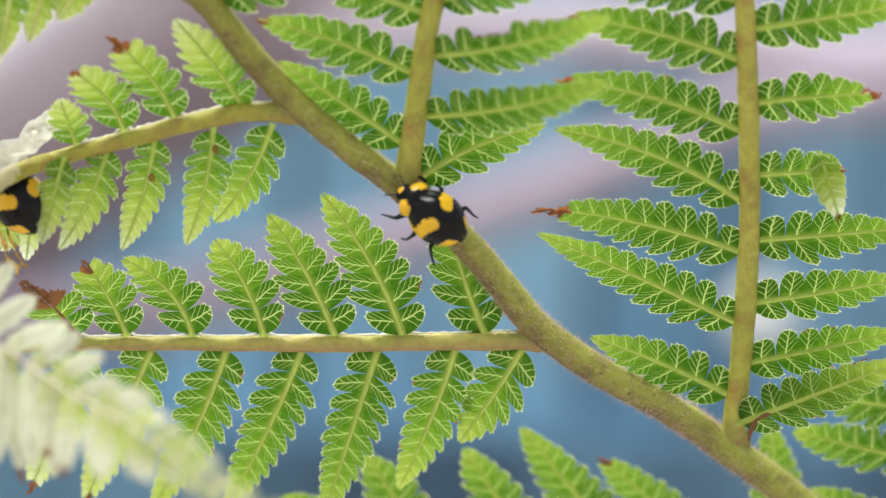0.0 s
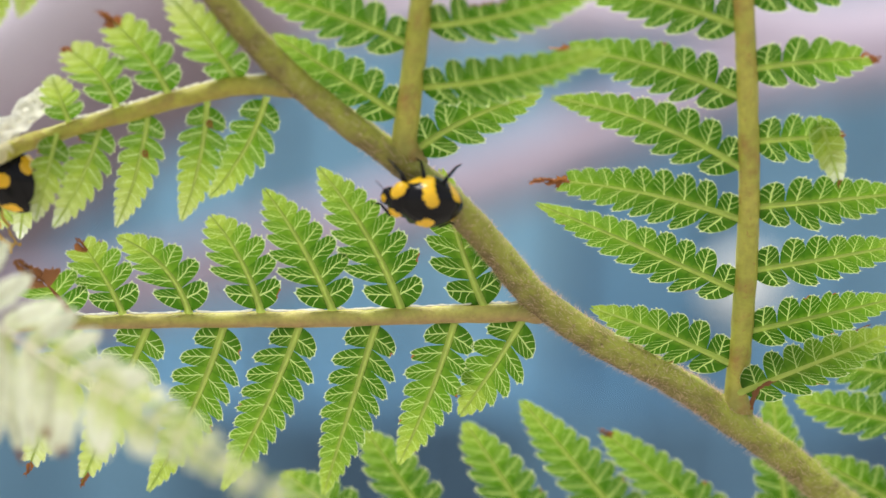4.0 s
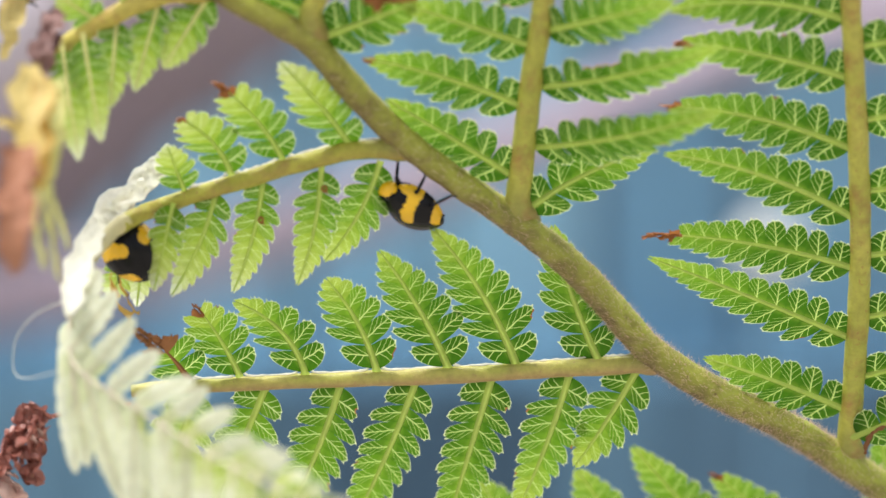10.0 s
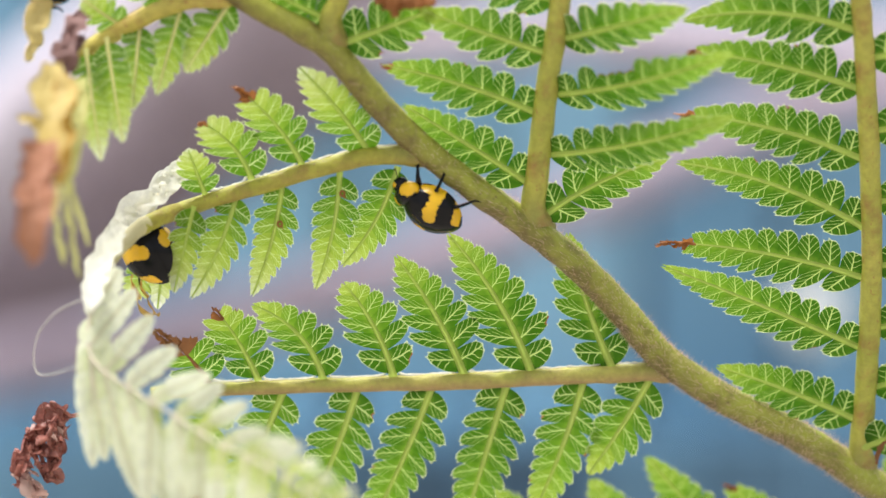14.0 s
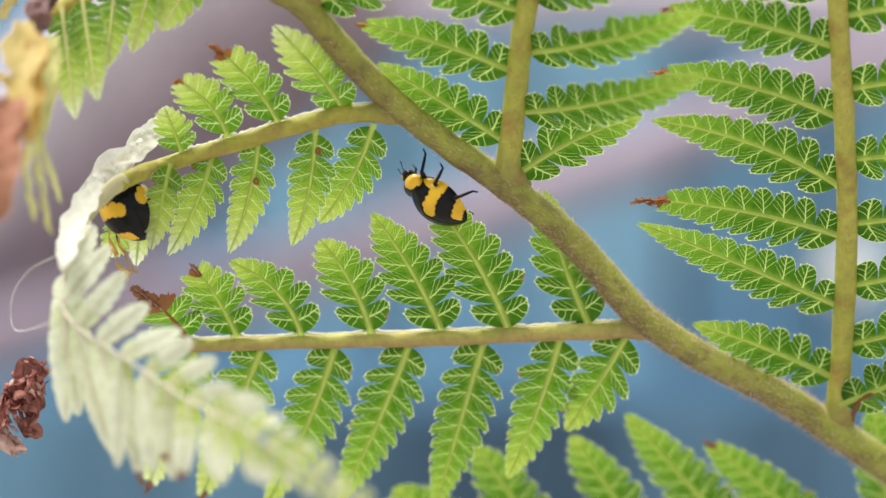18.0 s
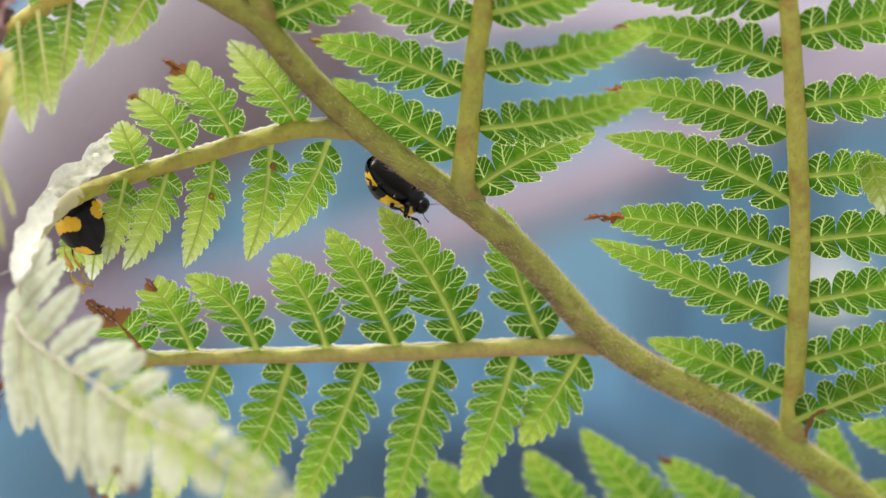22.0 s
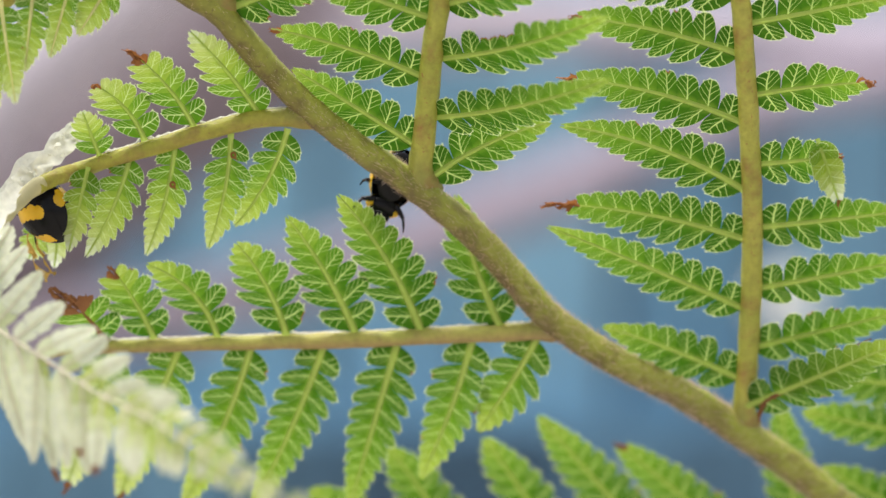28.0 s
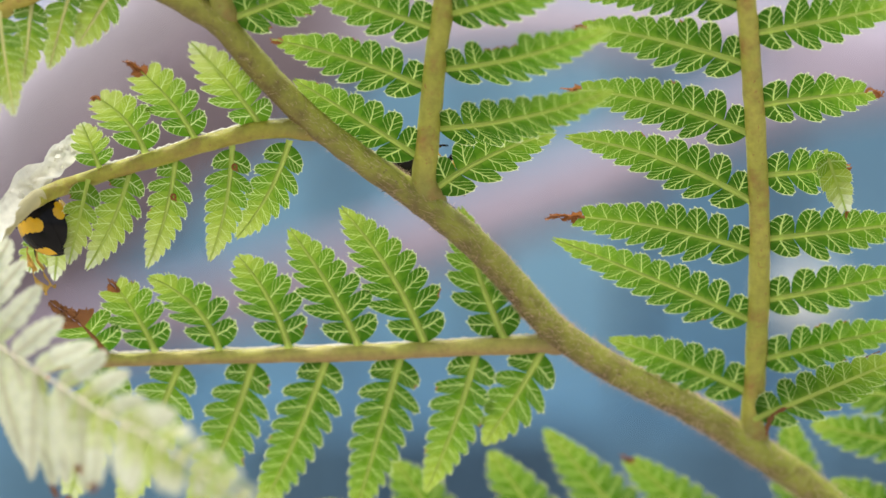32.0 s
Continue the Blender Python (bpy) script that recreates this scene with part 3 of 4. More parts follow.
def fern():
    frond = tagged(new("fern_frond"), "green tree fern frond with hairy stem and toothed leaflets", "fern")
    root = lay(60, -60, 10)
    frond.location = Vector((root.x, root.y, -600)) * MM
    line = [(-30.4, 24.9), (-23.1, 19.9), (-19.5, 17.9), (-17, 16.2), (-13.3, 12), (-9.5, 8.5), (-5.6, 5.6), (-2.2, 3.2), (1.8, -0.1), (4.7, -3.2), (7.6, -6.4), (12.2, -9.5), (17.5, -12.2), (22.3, -15.2), (29.8, -20.7), (38.6, -29.6)]
    pts = [lay(x, z) for x, z in line] + [Vector((47, 18, -58)), Vector((58, 30, -160)), Vector((60, 34, -350)), Vector((root.x, root.y, -600))]
    pts = spline(pts, 10)
    s = Sheet()
    s.tube(pts, [0.93 + 0.27 * min(k / 140, 1) + max(k - 165, 0) * 0.06 for k in range(len(pts))], 0, 20, 0.1)
    trunk = pts
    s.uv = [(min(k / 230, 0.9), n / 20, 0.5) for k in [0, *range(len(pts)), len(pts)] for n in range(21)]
    rachis_hairs(frond, pts[:158])
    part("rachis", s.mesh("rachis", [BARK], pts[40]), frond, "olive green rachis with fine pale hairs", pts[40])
    bent = pinna(frond, "", [(-10.1, 9.1), (-12.6, 8.95), (-15.3, 8.7), (-19.2, 7.7), (-23, 6.6), (-26.4, 5.6), (-28.4, 4.95)], 0.75, 0.58,
          [(-14.6, 9.2, -19.5, 15.2, dict(bow=-0.27, blunt=2.2)), (-19.5, 8.4, -24.3, 14.0, dict(bow=-0.5, brown=0.2, blunt=2.2)), (-23.2, 7.4, -26.8, 11.4, dict(bow=-0.58, brown=0.1, blunt=2.5)), (-26.6, 6.2, -27.7, 9.4, dict(width=1.6)),
           (-12.5, 7.8, -16.6, 0.8, dict(bow=0.48, width=1.9, colour=0.3)), (-16.7, 7.4, -18.6, -0.9, dict(bow=0.37, width=1.75, near=-1, colour=0.42)), (-20.9, 6.7, -23.3, -1.4, dict(bow=0.34, width=1.7, colour=0.52, near=-1)), (-24.3, 5.9, -27.7, -1.5, dict(bow=0.36, width=1.7, colour=0.6, near=-2.5)), (-27.4, 5.0, -28.9, -1.1, dict(colour=0.66, width=1.4, root_off=-1, near=-3)), (-29.6, 2.5, -30.4, -2.4, dict(colour=0.75, width=1.3)), (-31.3, 0.9, -32.3, -1.7, dict(colour=0.75, width=1.3))], 11, 0.54, step=1.35, cut=1.15, tooth=0.9, point=0.2, width=2.0, scurfy=True, stalk=ASTALK, root=trunk)
    pinna(frond, "", [(8.3, -7.2), (5.5, -7.45), (0, -7.7), (-8.8, -8.1), (-17.5, -8.3), (-27.1, -8.6), (-31.1, -8.9)], 0.78, 0.5,
          [(3.6, -6.9, 0.3, 3.1, dict(bow=0.3, near=2.5, width=2.6)), (-2.5, -7.2, -8.7, 3.1, dict(bow=-0.6, width=2.8)), (-7.6, -7.3, -12.6, 1.5, dict(bow=-0.38, width=2.65)), (-12.9, -7.4, -16.5, -0.5, dict(bow=-0.46, width=2.45, blunt=2.4)), (-18.2, -7.6, -23.3, -2.1, dict(bow=-1.0, width=2.3, colour=0.2)), (-23.1, -7.7, -26.2, -2.2, dict(bow=-0.24, brown=0.12, width=2.25, blunt=2.6, colour=0.3)), (-26.9, -8.0, -30.5, -3.7, dict(bow=-0.41, brown=0.4, width=2.5, petiole=0.2, colour=0.3, near=-3, dry=BROWN)),
           (6.5, -8.1, 2.1, -15.4, dict(bow=0.14)), (1.5, -8.3, -2.4, -19.3, dict(bow=0.26)), (-4.3, -8.5, -8.1, -21.8), (-10.0, -8.7, -15.8, -21.5, dict(bow=0.3)), (-15.6, -8.8, -21.4, -21.6, dict(bow=0.45, colour=0.28)), (-21.2, -8.9, -26.5, -21.2, dict(colour=0.5, brown=0.03)), (-26.3, -9.1, -30.6, -20.4, dict(colour=0.66, brown=0.08))], 12, 0.16, cut=1.4, step=1.5, scurfy=True, width=2.45, point=0.2, tooth=1.1, stalk=BSTALK, root=trunk)
    pinna(frond, "", [(-2.3, 2.9), (-2.55, 4.8), (-2.2, 8), (-1.7, 13.3), (-1.1, 17.4), (-0.5, 22.2)], 0.95, 0.75,
          [(-3.0, 6.9, -12.0, 12.5, dict(bow=-0.1)), (-2.4, 11.9, -13.7, 15.4, dict(bow=-0.44, brown=0.03)), (-1.7, 16.1, -10.9, 19.2), (-1.1, 19.8, -8.5, 22.0),
           (-1.7, 4.4, 7.3, 8.6, dict(bow=0.6, near=1, width=2.3)), (-1.3, 8.9, 10.9, 11.4, dict(bow=-0.5, near=-9)), (-0.9, 13.2, 10.6, 15.7, dict(bow=-0.5, torn=(0.3, 0.42, 1), near=-9)), (-0.7, 17.1, 7.6, 18.8, dict(near=-7))], 13, 0.05, width=2.15, cut=1.0, step=1.75, root=trunk)
    pinna(frond, "", [(-16.9, 16.1), (-17.2, 18.7), (-16.5, 20.2), (-15.3, 24.5)], 0.8, 0.7,
          [(-17.1, 18.4, -21.7, 20.6), (-16.6, 21, -21.3, 23), (-16.3, 16.9, -9.8, 19.2, dict(width=2.4)), (-16.2, 21.4, -10.6, 22.5)], 14, 0.05, width=2.0, root=trunk)
    pinna(frond, "", [(22.6, -15.7), (22.9, -13), (23, -8.1), (22.8, 0.7), (22, 9.2), (21, 17.4), (20.2, 22.2)], 0.9, 0.7,
          [(22.3, -11.2, 11.6, -7.0, dict(bow=-0.26)), (22.3, -5.6, 7.2, 0.7, dict(bow=-0.17)), (22.2, -0.3, 6.7, 2.5, dict(bow=-0.62, brown=0.16)), (21.9, 3.5, 8.0, 8.3, dict(bow=-0.85)), (21.5, 8.5, 7.6, 11.8, dict(bow=-0.7, brown=0.05)), (21.1, 13.5, 8.3, 16.3, dict(bow=-0.4, brown=0.05)), (20.5, 17.6, 8.0, 18.4, dict(bow=-1.0)),
           (23.4, -13.2, 34.6, -7.6, dict(near=-6, root_off=-1, colour=0.22)), (23.5, -8.7, 34.8, -5.9), (23.4, -4.1, 34.8, -1.9), (23.2, 0.6, 34.8, 1.9), (22.8, 5.4, 29.3, 6.1, dict(brown=0.02)), (27.4, 7.1, 29.1, 2.3, dict(width=1.3, cut=0.2, colour=0.8, brown=0.1, near=-1.5)), (22.2, 10.5, 31.3, 11.5, dict(bow=0.2, brown=0.1)), (21.6, 15.7, 32.3, 17.7)], 15, -0.04, width=2.2, cut=1.0, step=1.75, root=trunk)
    pinna(frond, "", [(38.6, -29.6), (28, -27.6), (22.9, -26.9), (9.2, -26.2), (-8.9, -25.6)], 0.8, 0.5,
          [(1, -25.8, -4.9, -17.2), (-4.4, -25.8, -11.3, -20.8), (9.3, -26, 2.9, -16.5, dict(brown=0.02)), (17.3, -26.3, 7.2, -14.7), (26, -27.2, 13.4, -16.8, dict(brown=0.05)), (29.5, -27.6, 26.7, -13.7), (34.9, -28.6, 29.8, -19.7)], 16, -0.36, off=7, width=2.5, blunt=2.6, tooth=1.3, cut=1.25, step=1.7, root=trunk)
    pinna(frond, "", [(38.7, -31.1), (38.5, -17.3), (38.2, -8.1)], 0.8, 0.6,
          [(38.5, -16.4, 28.3, -14.2), (38.5, -12.4, 30.5, -11.4), (38.5, -23.4, 30.1, -18.9)], 17, -0.3, off=5, width=2.2, blunt=2.5, cut=1.2)
    curled_tip(bent)
    dying = pinna(frond, "", [(-23.8, 21.1), (-26.2, 20.1), (-29, 19.4), (-32.3, 17.8), (-35.6, 15.9)], 0.8, 0.6,
          [(-24.2, 20.0, -27.6, 14.8, dict(near=-1.5, width=1.75)), (-27.8, 19.4, -29.7, 13.2, dict(near=-1.5)), (-30.8, 18.2, -31.3, 12.0, dict(near=-4)), (-33.1, 17.0, -31.8, 9.7, dict(colour=0.6, width=1.45, blunt=2.2, root_off=-1, near=-6)), (-34.6, 16.2, -33.3, 8.4, dict(colour=0.64, width=1.45, blunt=2.2, root_off=-1, near=-7)),
           (-28.2, 19.6, -33.6, 22.7), (-31.9, 18, -34.8, 20), (-25.4, 20.5, -30, 23.1)], 18, 0.48, width=1.5, step=1.25, cut=1.1, petiole=0.3, tooth=1.4, rib=LIMP, stalk=YSTALK, root=trunk)
    for k, (line, w, amp, mat, label) in enumerate((
        ([(-35.6, -17.0, 14.8), (-35.6, -18.0, 12.9), (-35.5, -19.5, 10.9), (-35.4, -21.0, 8.4), (-35.5, -22.0, 6.6)], 1.7, 0.2, YELLOWED, "yellowed limp leaf"),
        ([(-34.9, -17.0, 14.3), (-34.8, -18.0, 11.7), (-34.8, -20.0, 8.6), (-35.0, -21.0, 6.6)], 1.0, 0.2, OCHRE, "ochre brown limp leaf"),
        ([(-35.6, -19.0, 10.2), (-36.6, -19.0, 10.8), (-37.8, -19.0, 11.3)], 0.4, 0.3, YELLOWED, "yellowed limp leaf"),
        ([(-35.6, -22.0, 9.5), (-35.9, -24.0, 7.5), (-35.8, -26.0, 5.7), (-35.8, -27.0, 3.7), (-35.9, -27.0, 1.6)], 1.6, 0.3, RUSSET, "russet dead leaf"),
        ([(-35.1, -22.0, 8.5), (-35.3, -23.0, 7.0), (-35.3, -25.0, 5.1), (-35.5, -26.0, 3.7)], 0.7, 0.3, RUSSET, "russet dead leaf"),
        ([(-34.2, -15.0, 14.0), (-34.1, -16.0, 11.1), (-34.3, -17.0, 8.7), (-34.7, -18.0, 6.6)], 0.9, 0.25, LIMP, "limp yellow green leaflet"),
        ([(-35.1, -18.0, 7.4), (-35.3, -19.0, 5.0), (-35.1, -19.0, 3.1), (-34.9, -18.0, 1.2)], 0.3, 0.15, LIMP, "limp yellow green strand"),
        ([(-34.8, -18.0, 7.2), (-34.5, -19.0, 5.0), (-34.2, -18.0, 2.8), (-34.0, -17.0, 0.3)], 0.32, 0.15, LIMP, "limp yellow green strand"),
        ([(-34.6, -18.0, 7.3), (-34.2, -18.0, 5.9), (-33.8, -17.0, 4.3), (-33.5, -15.0, 2.5)], 0.3, 0.15, LIMP, "limp yellow green strand"),
        ([(-34.4, -11.0, 18.8), (-34.8, -12.0, 17.2), (-35.4, -13.0, 15.6), (-35.0, -12.5, 13.9)], 0.95, 0.5, KNOT, "dark mauve brown knot"),
        ([(-34.8, -11.0, 17.0), (-35.3, -12.5, 15.4), (-35.2, -13.0, 14.4)], 0.9, 0.5, KNOT, "dark mauve brown knot"),
        ([(-37.0, -9, 20.5), (-37.8, -9, 18.0), (-38.2, -9, 15.6)], 0.9, 0.4, YELLOWED, "yellowed limp leaf"))):
        s, at = ribbon(line, w, amp, 400 + k, 0.35, 0.5)
        part("withered_tip", s.mesh("withered_tip", [mat], at), dying, label, at)
    for k, (line, w) in enumerate((([(-32.1, -0.5, 0.2), (-31.6, 0.2, -1.6), (-30.4, 1.0, -3.4)], 0.3), ([(-31.2, 0, 0.0), (-30.9, 0.4, -1.8), (-30.2, 1.0, -3.2)], 0.3))):
        s, at = ribbon(line, w, 0.5, 500 + k, 0.2, 0.6)
        part("withered_leaflet", s.mesh("withered_leaflet", [OCHRE], at), bent, "ochre withered leaflet", at)
    for line, r, mat, label in (
        ([(-9.9, -10.3, 19.7), (-10.9, -10.2, 19.4), (-12.0, -10.1, 19.3), (-13.2, -10.1, 19.4), (-14.2, -10.3, 19.8)], 0.6, DRY, "orange brown dried leaflet tip"),
        ([(23.9, 6.1, -14.6), (24.0, 5.8, -13.7), (24.5, 5.4, -12.8), (26.0, 5.1, -12.1), (27.6, 4.6, -11.2), (29.6, 2.8, -9.1), (31.8, 1.3, -7.9)], 0.16, BROWN, "brown curled dry stipule")):
        me, at = crumple(line, r, mat, int(r * 1000) + 3, 0.7)
        part("withered_leaflet", me, frond, label, at)
    for x, y, z in ((-21.1, -0.5, 3.9), (-16.5, -1.3, 6.1)):
        s = Sheet()
        ring = [Vector((x + 0.17 * math.cos(a * 0.7), y - 0.1, z + 0.2 * math.sin(a * 0.7))) for a in range(10)]
        s.tube(ring, 0.09, 0, 8, 0.4)
        s.tube([Vector((x + 0.12, y, z - 0.15)), Vector((x + 0.25, y - 0.1, z - 0.4))], [0.08, 0.03], 0, 6)
        part("brown_spot", s.mesh("brown_spot", [DRY], Vector((x, y, z))), bent, "small brown ringed spot", Vector((x, y, z)))
    return frond


frond = fern()


def dry_curl():
    """A crumpled dead leaf on its thin stem, beside the frond."""
    thing = tagged(new("dead_leaf"), "crumpled reddish brown dead fern leaf hanging", "dead leaf")
    thing.location = Vector((-31.2, 5.9, -9.9)) * MM
    rows = (([(-37.0, 0.0, -10.4), (-37.6, -0.5, -9.8), (-38.4, 0.0, -10.1), (-38.8, 0.4, -10.9)], 0.75), ([(-37.2, 0.0, -11.2), (-37.8, -1.0, -11.5), (-37.6, 0.0, -12.4), (-38.2, 0.3, -13.0)], 0.7),
            ([(-38.2, 0.0, -10.9), (-39.1, -0.6, -11.7), (-39.4, 0.0, -12.3), (-38.4, 0.3, -12.7)], 0.8), ([(-38.7, 0.0, -12.2), (-39.9, -0.8, -12.9), (-40.3, 0.0, -13.9), (-40.2, 0.3, -15.0)], 0.7),
            ([(-38.7, 0.0, -12.5), (-37.9, -0.8, -13.4), (-38.2, 0.0, -14.5), (-37.5, 0.3, -14.9)], 0.65), ([(-40.2, 0.0, -14.3), (-39.7, -0.5, -15.1), (-39.1, 0.0, -15.7), (-39.0, 0.3, -16.2)], 0.75))
    for k, (line, w) in enumerate(rows):
        for turn in range(2):
            s, at = ribbon([Vector(p) + Vector((0.15 * turn, -0.3 * turn, 0.2 * turn)) for p in line], w - 0.15 * turn, 0.6, 600 + 7 * k + turn, 0.2, 1.1 - 1.9 * turn)
            part("curl", s.mesh("curl", [PINKDRY if k == 5 else MAROON], at), thing, "pale pinkish dry end" if k == 5 else "", at)
    rnd = random.Random(64)
    for k in range(18):
        line, w = rows[k % 6]
        p = Vector(line[rnd.randrange(4)]) + Vector((rnd.uniform(-0.5, 0.5), -0.5, rnd.uniform(-0.5, 0.5)))
        way = Vector((rnd.uniform(-1, 1), rnd.uniform(-0.6, 0.2), rnd.uniform(-1, 1))).normalized()
        s, at = ribbon([p, p + way * 0.5 + Vector((0, -0.25, 0)), p + way * 0.9 + Vector((0.1, 0.1, -0.3))], rnd.uniform(0.2, 0.4), 0.4, 900 + k, 0.4, rnd.choice((-1.3, 1.3)))
        part("curl", s.mesh("curl", [PINKDRY if k % 6 == 5 or k % 7 == 0 else MAROON], at), thing, "", at)
    s = Sheet()
    s.tube(spline([Vector(p) for p in ((-31.2, 5.9, -9.9), (-33.5, 4.0, -9.9), (-36.0, 1.0, -10.1), (-37.6, 0, -10.6), (-38.8, 0, -12.0), (-38.6, 0, -13.6))], 8), 0.17, 0, 8)
    part("stem", s.mesh("stem", [MAROON], Vector((-37, 0, -10.4))), thing, "", Vector((-37, 0, -10.4)))


dry_curl()


def thread():
    s = Sheet()
    s.tube(spline([Vector(p) for p in ((-34.0, -10.0, -1.0), (-36.7, -8.0, -2.3), (-38.3, -6.0, -4.3), (-38.1, -6.0, -6.7), (-34.0, -15.0, -5.6))], 12), 0.03, 0, 6)
    tagged(new("silk_thread", s.mesh("silk_thread", [FUZZ])), "fine white silk thread looped on the frond", "thread")


thread()


# ---------------------------------------------------------------- ladybirds
# yellow marks on a wing case: share of its length, share of the way from the seam to the rim, radius
PATCHES = ((0.16, 0.84, 0.1), (0.23, 0.8, 0.12), (0.3, 0.95, 0.14), (0.33, 0.82, 0.12), (0.34, 0.64, 0.105), (0.36, 0.48, 0.1), (0.39, 0.33, 0.115), (0.44, 0.22, 0.105), (0.85, 0.46, 0.085), (0.83, 0.6, 0.095), (0.81, 0.75, 0.105), (0.78, 0.95, 0.12))


def elytron(sgn):
    """One domed wing case, with its own yellow patches."""
    s, na, nb = Sheet(), 72, 56

    def at(a, b):
        x = 1.75 - 4.1 * a
        w = 1.72 * math.sin(math.pi * (0.1 + 0.9 * a)) ** 0.55 if a > 0.001 else 1.27
        f = b * radians(113)
        z = 1.58 * math.sin(math.pi * (0.14 + 0.86 * a)) ** 0.62
        return Vector((x, sgn * (w * math.sin(f) ** 0.92 if f > 0 else 0.012), z * math.cos(f)))

    def slot(i, j):
        a, b = (i + 0.5) / na, (j + 0.5) / nb
        warp = 0.014 * math.sin(17 * a + 5 * b)
        return 1 if any(math.hypot(a - pa, (b - pb) * 0.85) + warp < pr for pa, pb, pr in PATCHES) else 0

    pts = [[at(min(i / na, 0.998), j / nb) for j in range(nb + 1)] for i in range(na + 1)]
    if sgn < 0:
        pts = [row[::-1] for row in pts]
        s.grid(pts, lambda i, j: slot(i, nb - 1 - j))
    else:
        s.grid(pts, slot)
    return s.mesh("wing_case", [BLACK, YELLOW])


def blob(cx, cy, cz, rx, ry, rz, spots=(), n=18):
    s = Sheet()
    pts = [[Vector((cx + rx * math.sin(math.pi * i / n) * math.cos(2 * math.pi * j / (2 * n)), cy + ry * math.sin(math.pi * i / n) * math.sin(2 * math.pi * j / (2 * n)), cz + rz * math.cos(math.pi * i / n))) for j in range(2 * n + 1)] for i in range(n + 1)]

    def slot(i, j):
        p = pts[i][j]
        return 1 if any((p - Vector(q[:3])).length < q[3] for q in spots) else 0

    s.grid(pts, slot)
    return s


def ladybird(label):
    bug = tagged(new("ladybird"), label, "ladybird", "ladybirds on the fern")
    for sgn in (-1, 1):
        part("wing_case", elytron(sgn), bug, "black wing case with yellow patches")
    s = blob(-0.25, 0, -0.1, 1.85, 1.3, 0.5)
    part("belly", s.mesh("belly", [BLACK]), bug)
    s = blob(1.9, 0, 0.35, 0.75, 1.3, 0.72, ((2.25, 1.0, 0.7, 0.66), (2.25, -1.0, 0.7, 0.66), (1.9, 1.3, 0.3, 0.6), (1.9, -1.3, 0.3, 0.6)))
    part("pronotum", s.mesh("pronotum", [BLACK, YELLOW]), bug, "black shield with two yellow spots")
    s = blob(2.62, 0, 0.08, 0.5, 0.66, 0.46, ((3.0, 0.0, 0.45, 0.24),))
    part("head", s.mesh("head", [BLACK, YELLOW]), bug)
    for sgn in (-1, 1):
        s = Sheet()
        s.tube([Vector((2.9, sgn * 0.35, 0.1)), Vector((3.2, sgn * 0.6, 0.1)), Vector((3.45, sgn * 0.78, -0.05)), Vector((3.6, sgn * 0.82, -0.1))], [0.035, 0.03, 0.03, 0.055], 0, 6)
        part("antenna", s.mesh("antenna", [BLACK]), bug)
        for k, (x, fx, fy, tx, ty) in enumerate(((1.6, 2.1, 1.6, 2.7, 1.7), (0.5, 0.6, 1.85, 0.8, 2.2), (-0.7, -1.1, 1.8, -1.8, 2.0))):
            s = Sheet()
            hip = Vector((x, sgn * 0.75, -0.25))
            knee = Vector((fx, sgn * fy, -0.15))
            foot = Vector((tx, sgn * ty, -1.25))
            toe = foot + Vector((0.35 if k < 2 else -0.35, sgn * 0.12, -0.12))
            s.tube([hip, hip.lerp(knee, 0.5), knee, knee.lerp(foot, 0.1), knee.lerp(foot, 0.6), foot, toe], [0.18, 0.2, 0.14, 0.12, 0.11, 0.08, 0.05], 0, 8)
            part("leg", s.mesh("leg", [BLACK], hip), bug, "", hip)
    return bug


def stand(x, y, z, hx, hy, hz, dx, dy, dz):
    """A pose from a place in millimetres, the way ahead and the way of the back."""
    h = Vector((hx, hy, hz)).normalized()
    d = Vector((dx, dy, dz))
    d = (d - h * d.dot(h)).normalized()
    m = Matrix((h, d.cross(h), d)).transposed().to_4x4()
    m.translation = Vector((x, y, z)) * MM
    return m


walker = ladybird("shiny black ladybird with yellow patches walking on the stem")
walker.scale = (1.1, 1.1, 1.1)
sitter = copy_thing(walker, stand(-30.7, 0.0, 2.05, -0.5, 0.05, 0.8, 0.42, -1.0, -0.1))
for limb in sitter.children:
    if limb.name.startswith("leg"):
        limb.scale = (0.55, 0.55, 0.55)
    if limb.name.startswith("antenna"):
        limb.matrix_basis = Matrix.Translation((1.7, 0, 0)) @ Matrix.Scale(0.4, 4)
sitter.scale = (1.2, 1.2, 1.2)
tagged(sitter, "black and yellow ladybird resting under a curled pinna")
third = copy_thing(walker, stand(-37.5, -8.0, 21.5, -0.8, 0, 0.6, 0.3, -0.6, -0.7))
tagged(third, "black and yellow ladybird resting on a withered pinna")


# ---------------------------------------------------------------- surroundings
def box_mesh(name, x0, x1, y0, y1, z0, z1, mat):
    s = Sheet()
    s.v = [Vector((x, y, z)) * 1000 for x in (x0, x1) for y in (y0, y1) for z in (z0, z1)]
    s.uv = [(0, 0, 0)] * 8
    s.f = [(0, 1, 3, 2), (4, 6, 7, 5), (0, 4, 5, 1), (2, 3, 7, 6), (0, 2, 6, 4), (1, 5, 7, 3)]
    s.m = [0] * 6
    return s.mesh(name, [mat], smooth=False)


# out of view; its pale colour acts as a reflector from below
tagged(new("ground", box_mesh("ground", -300, 300, -300, 300, -0.7, -0.6, BOUNCE_GROUND)), "unseen ground, pale to bounce light up to the fern", kind="structure")


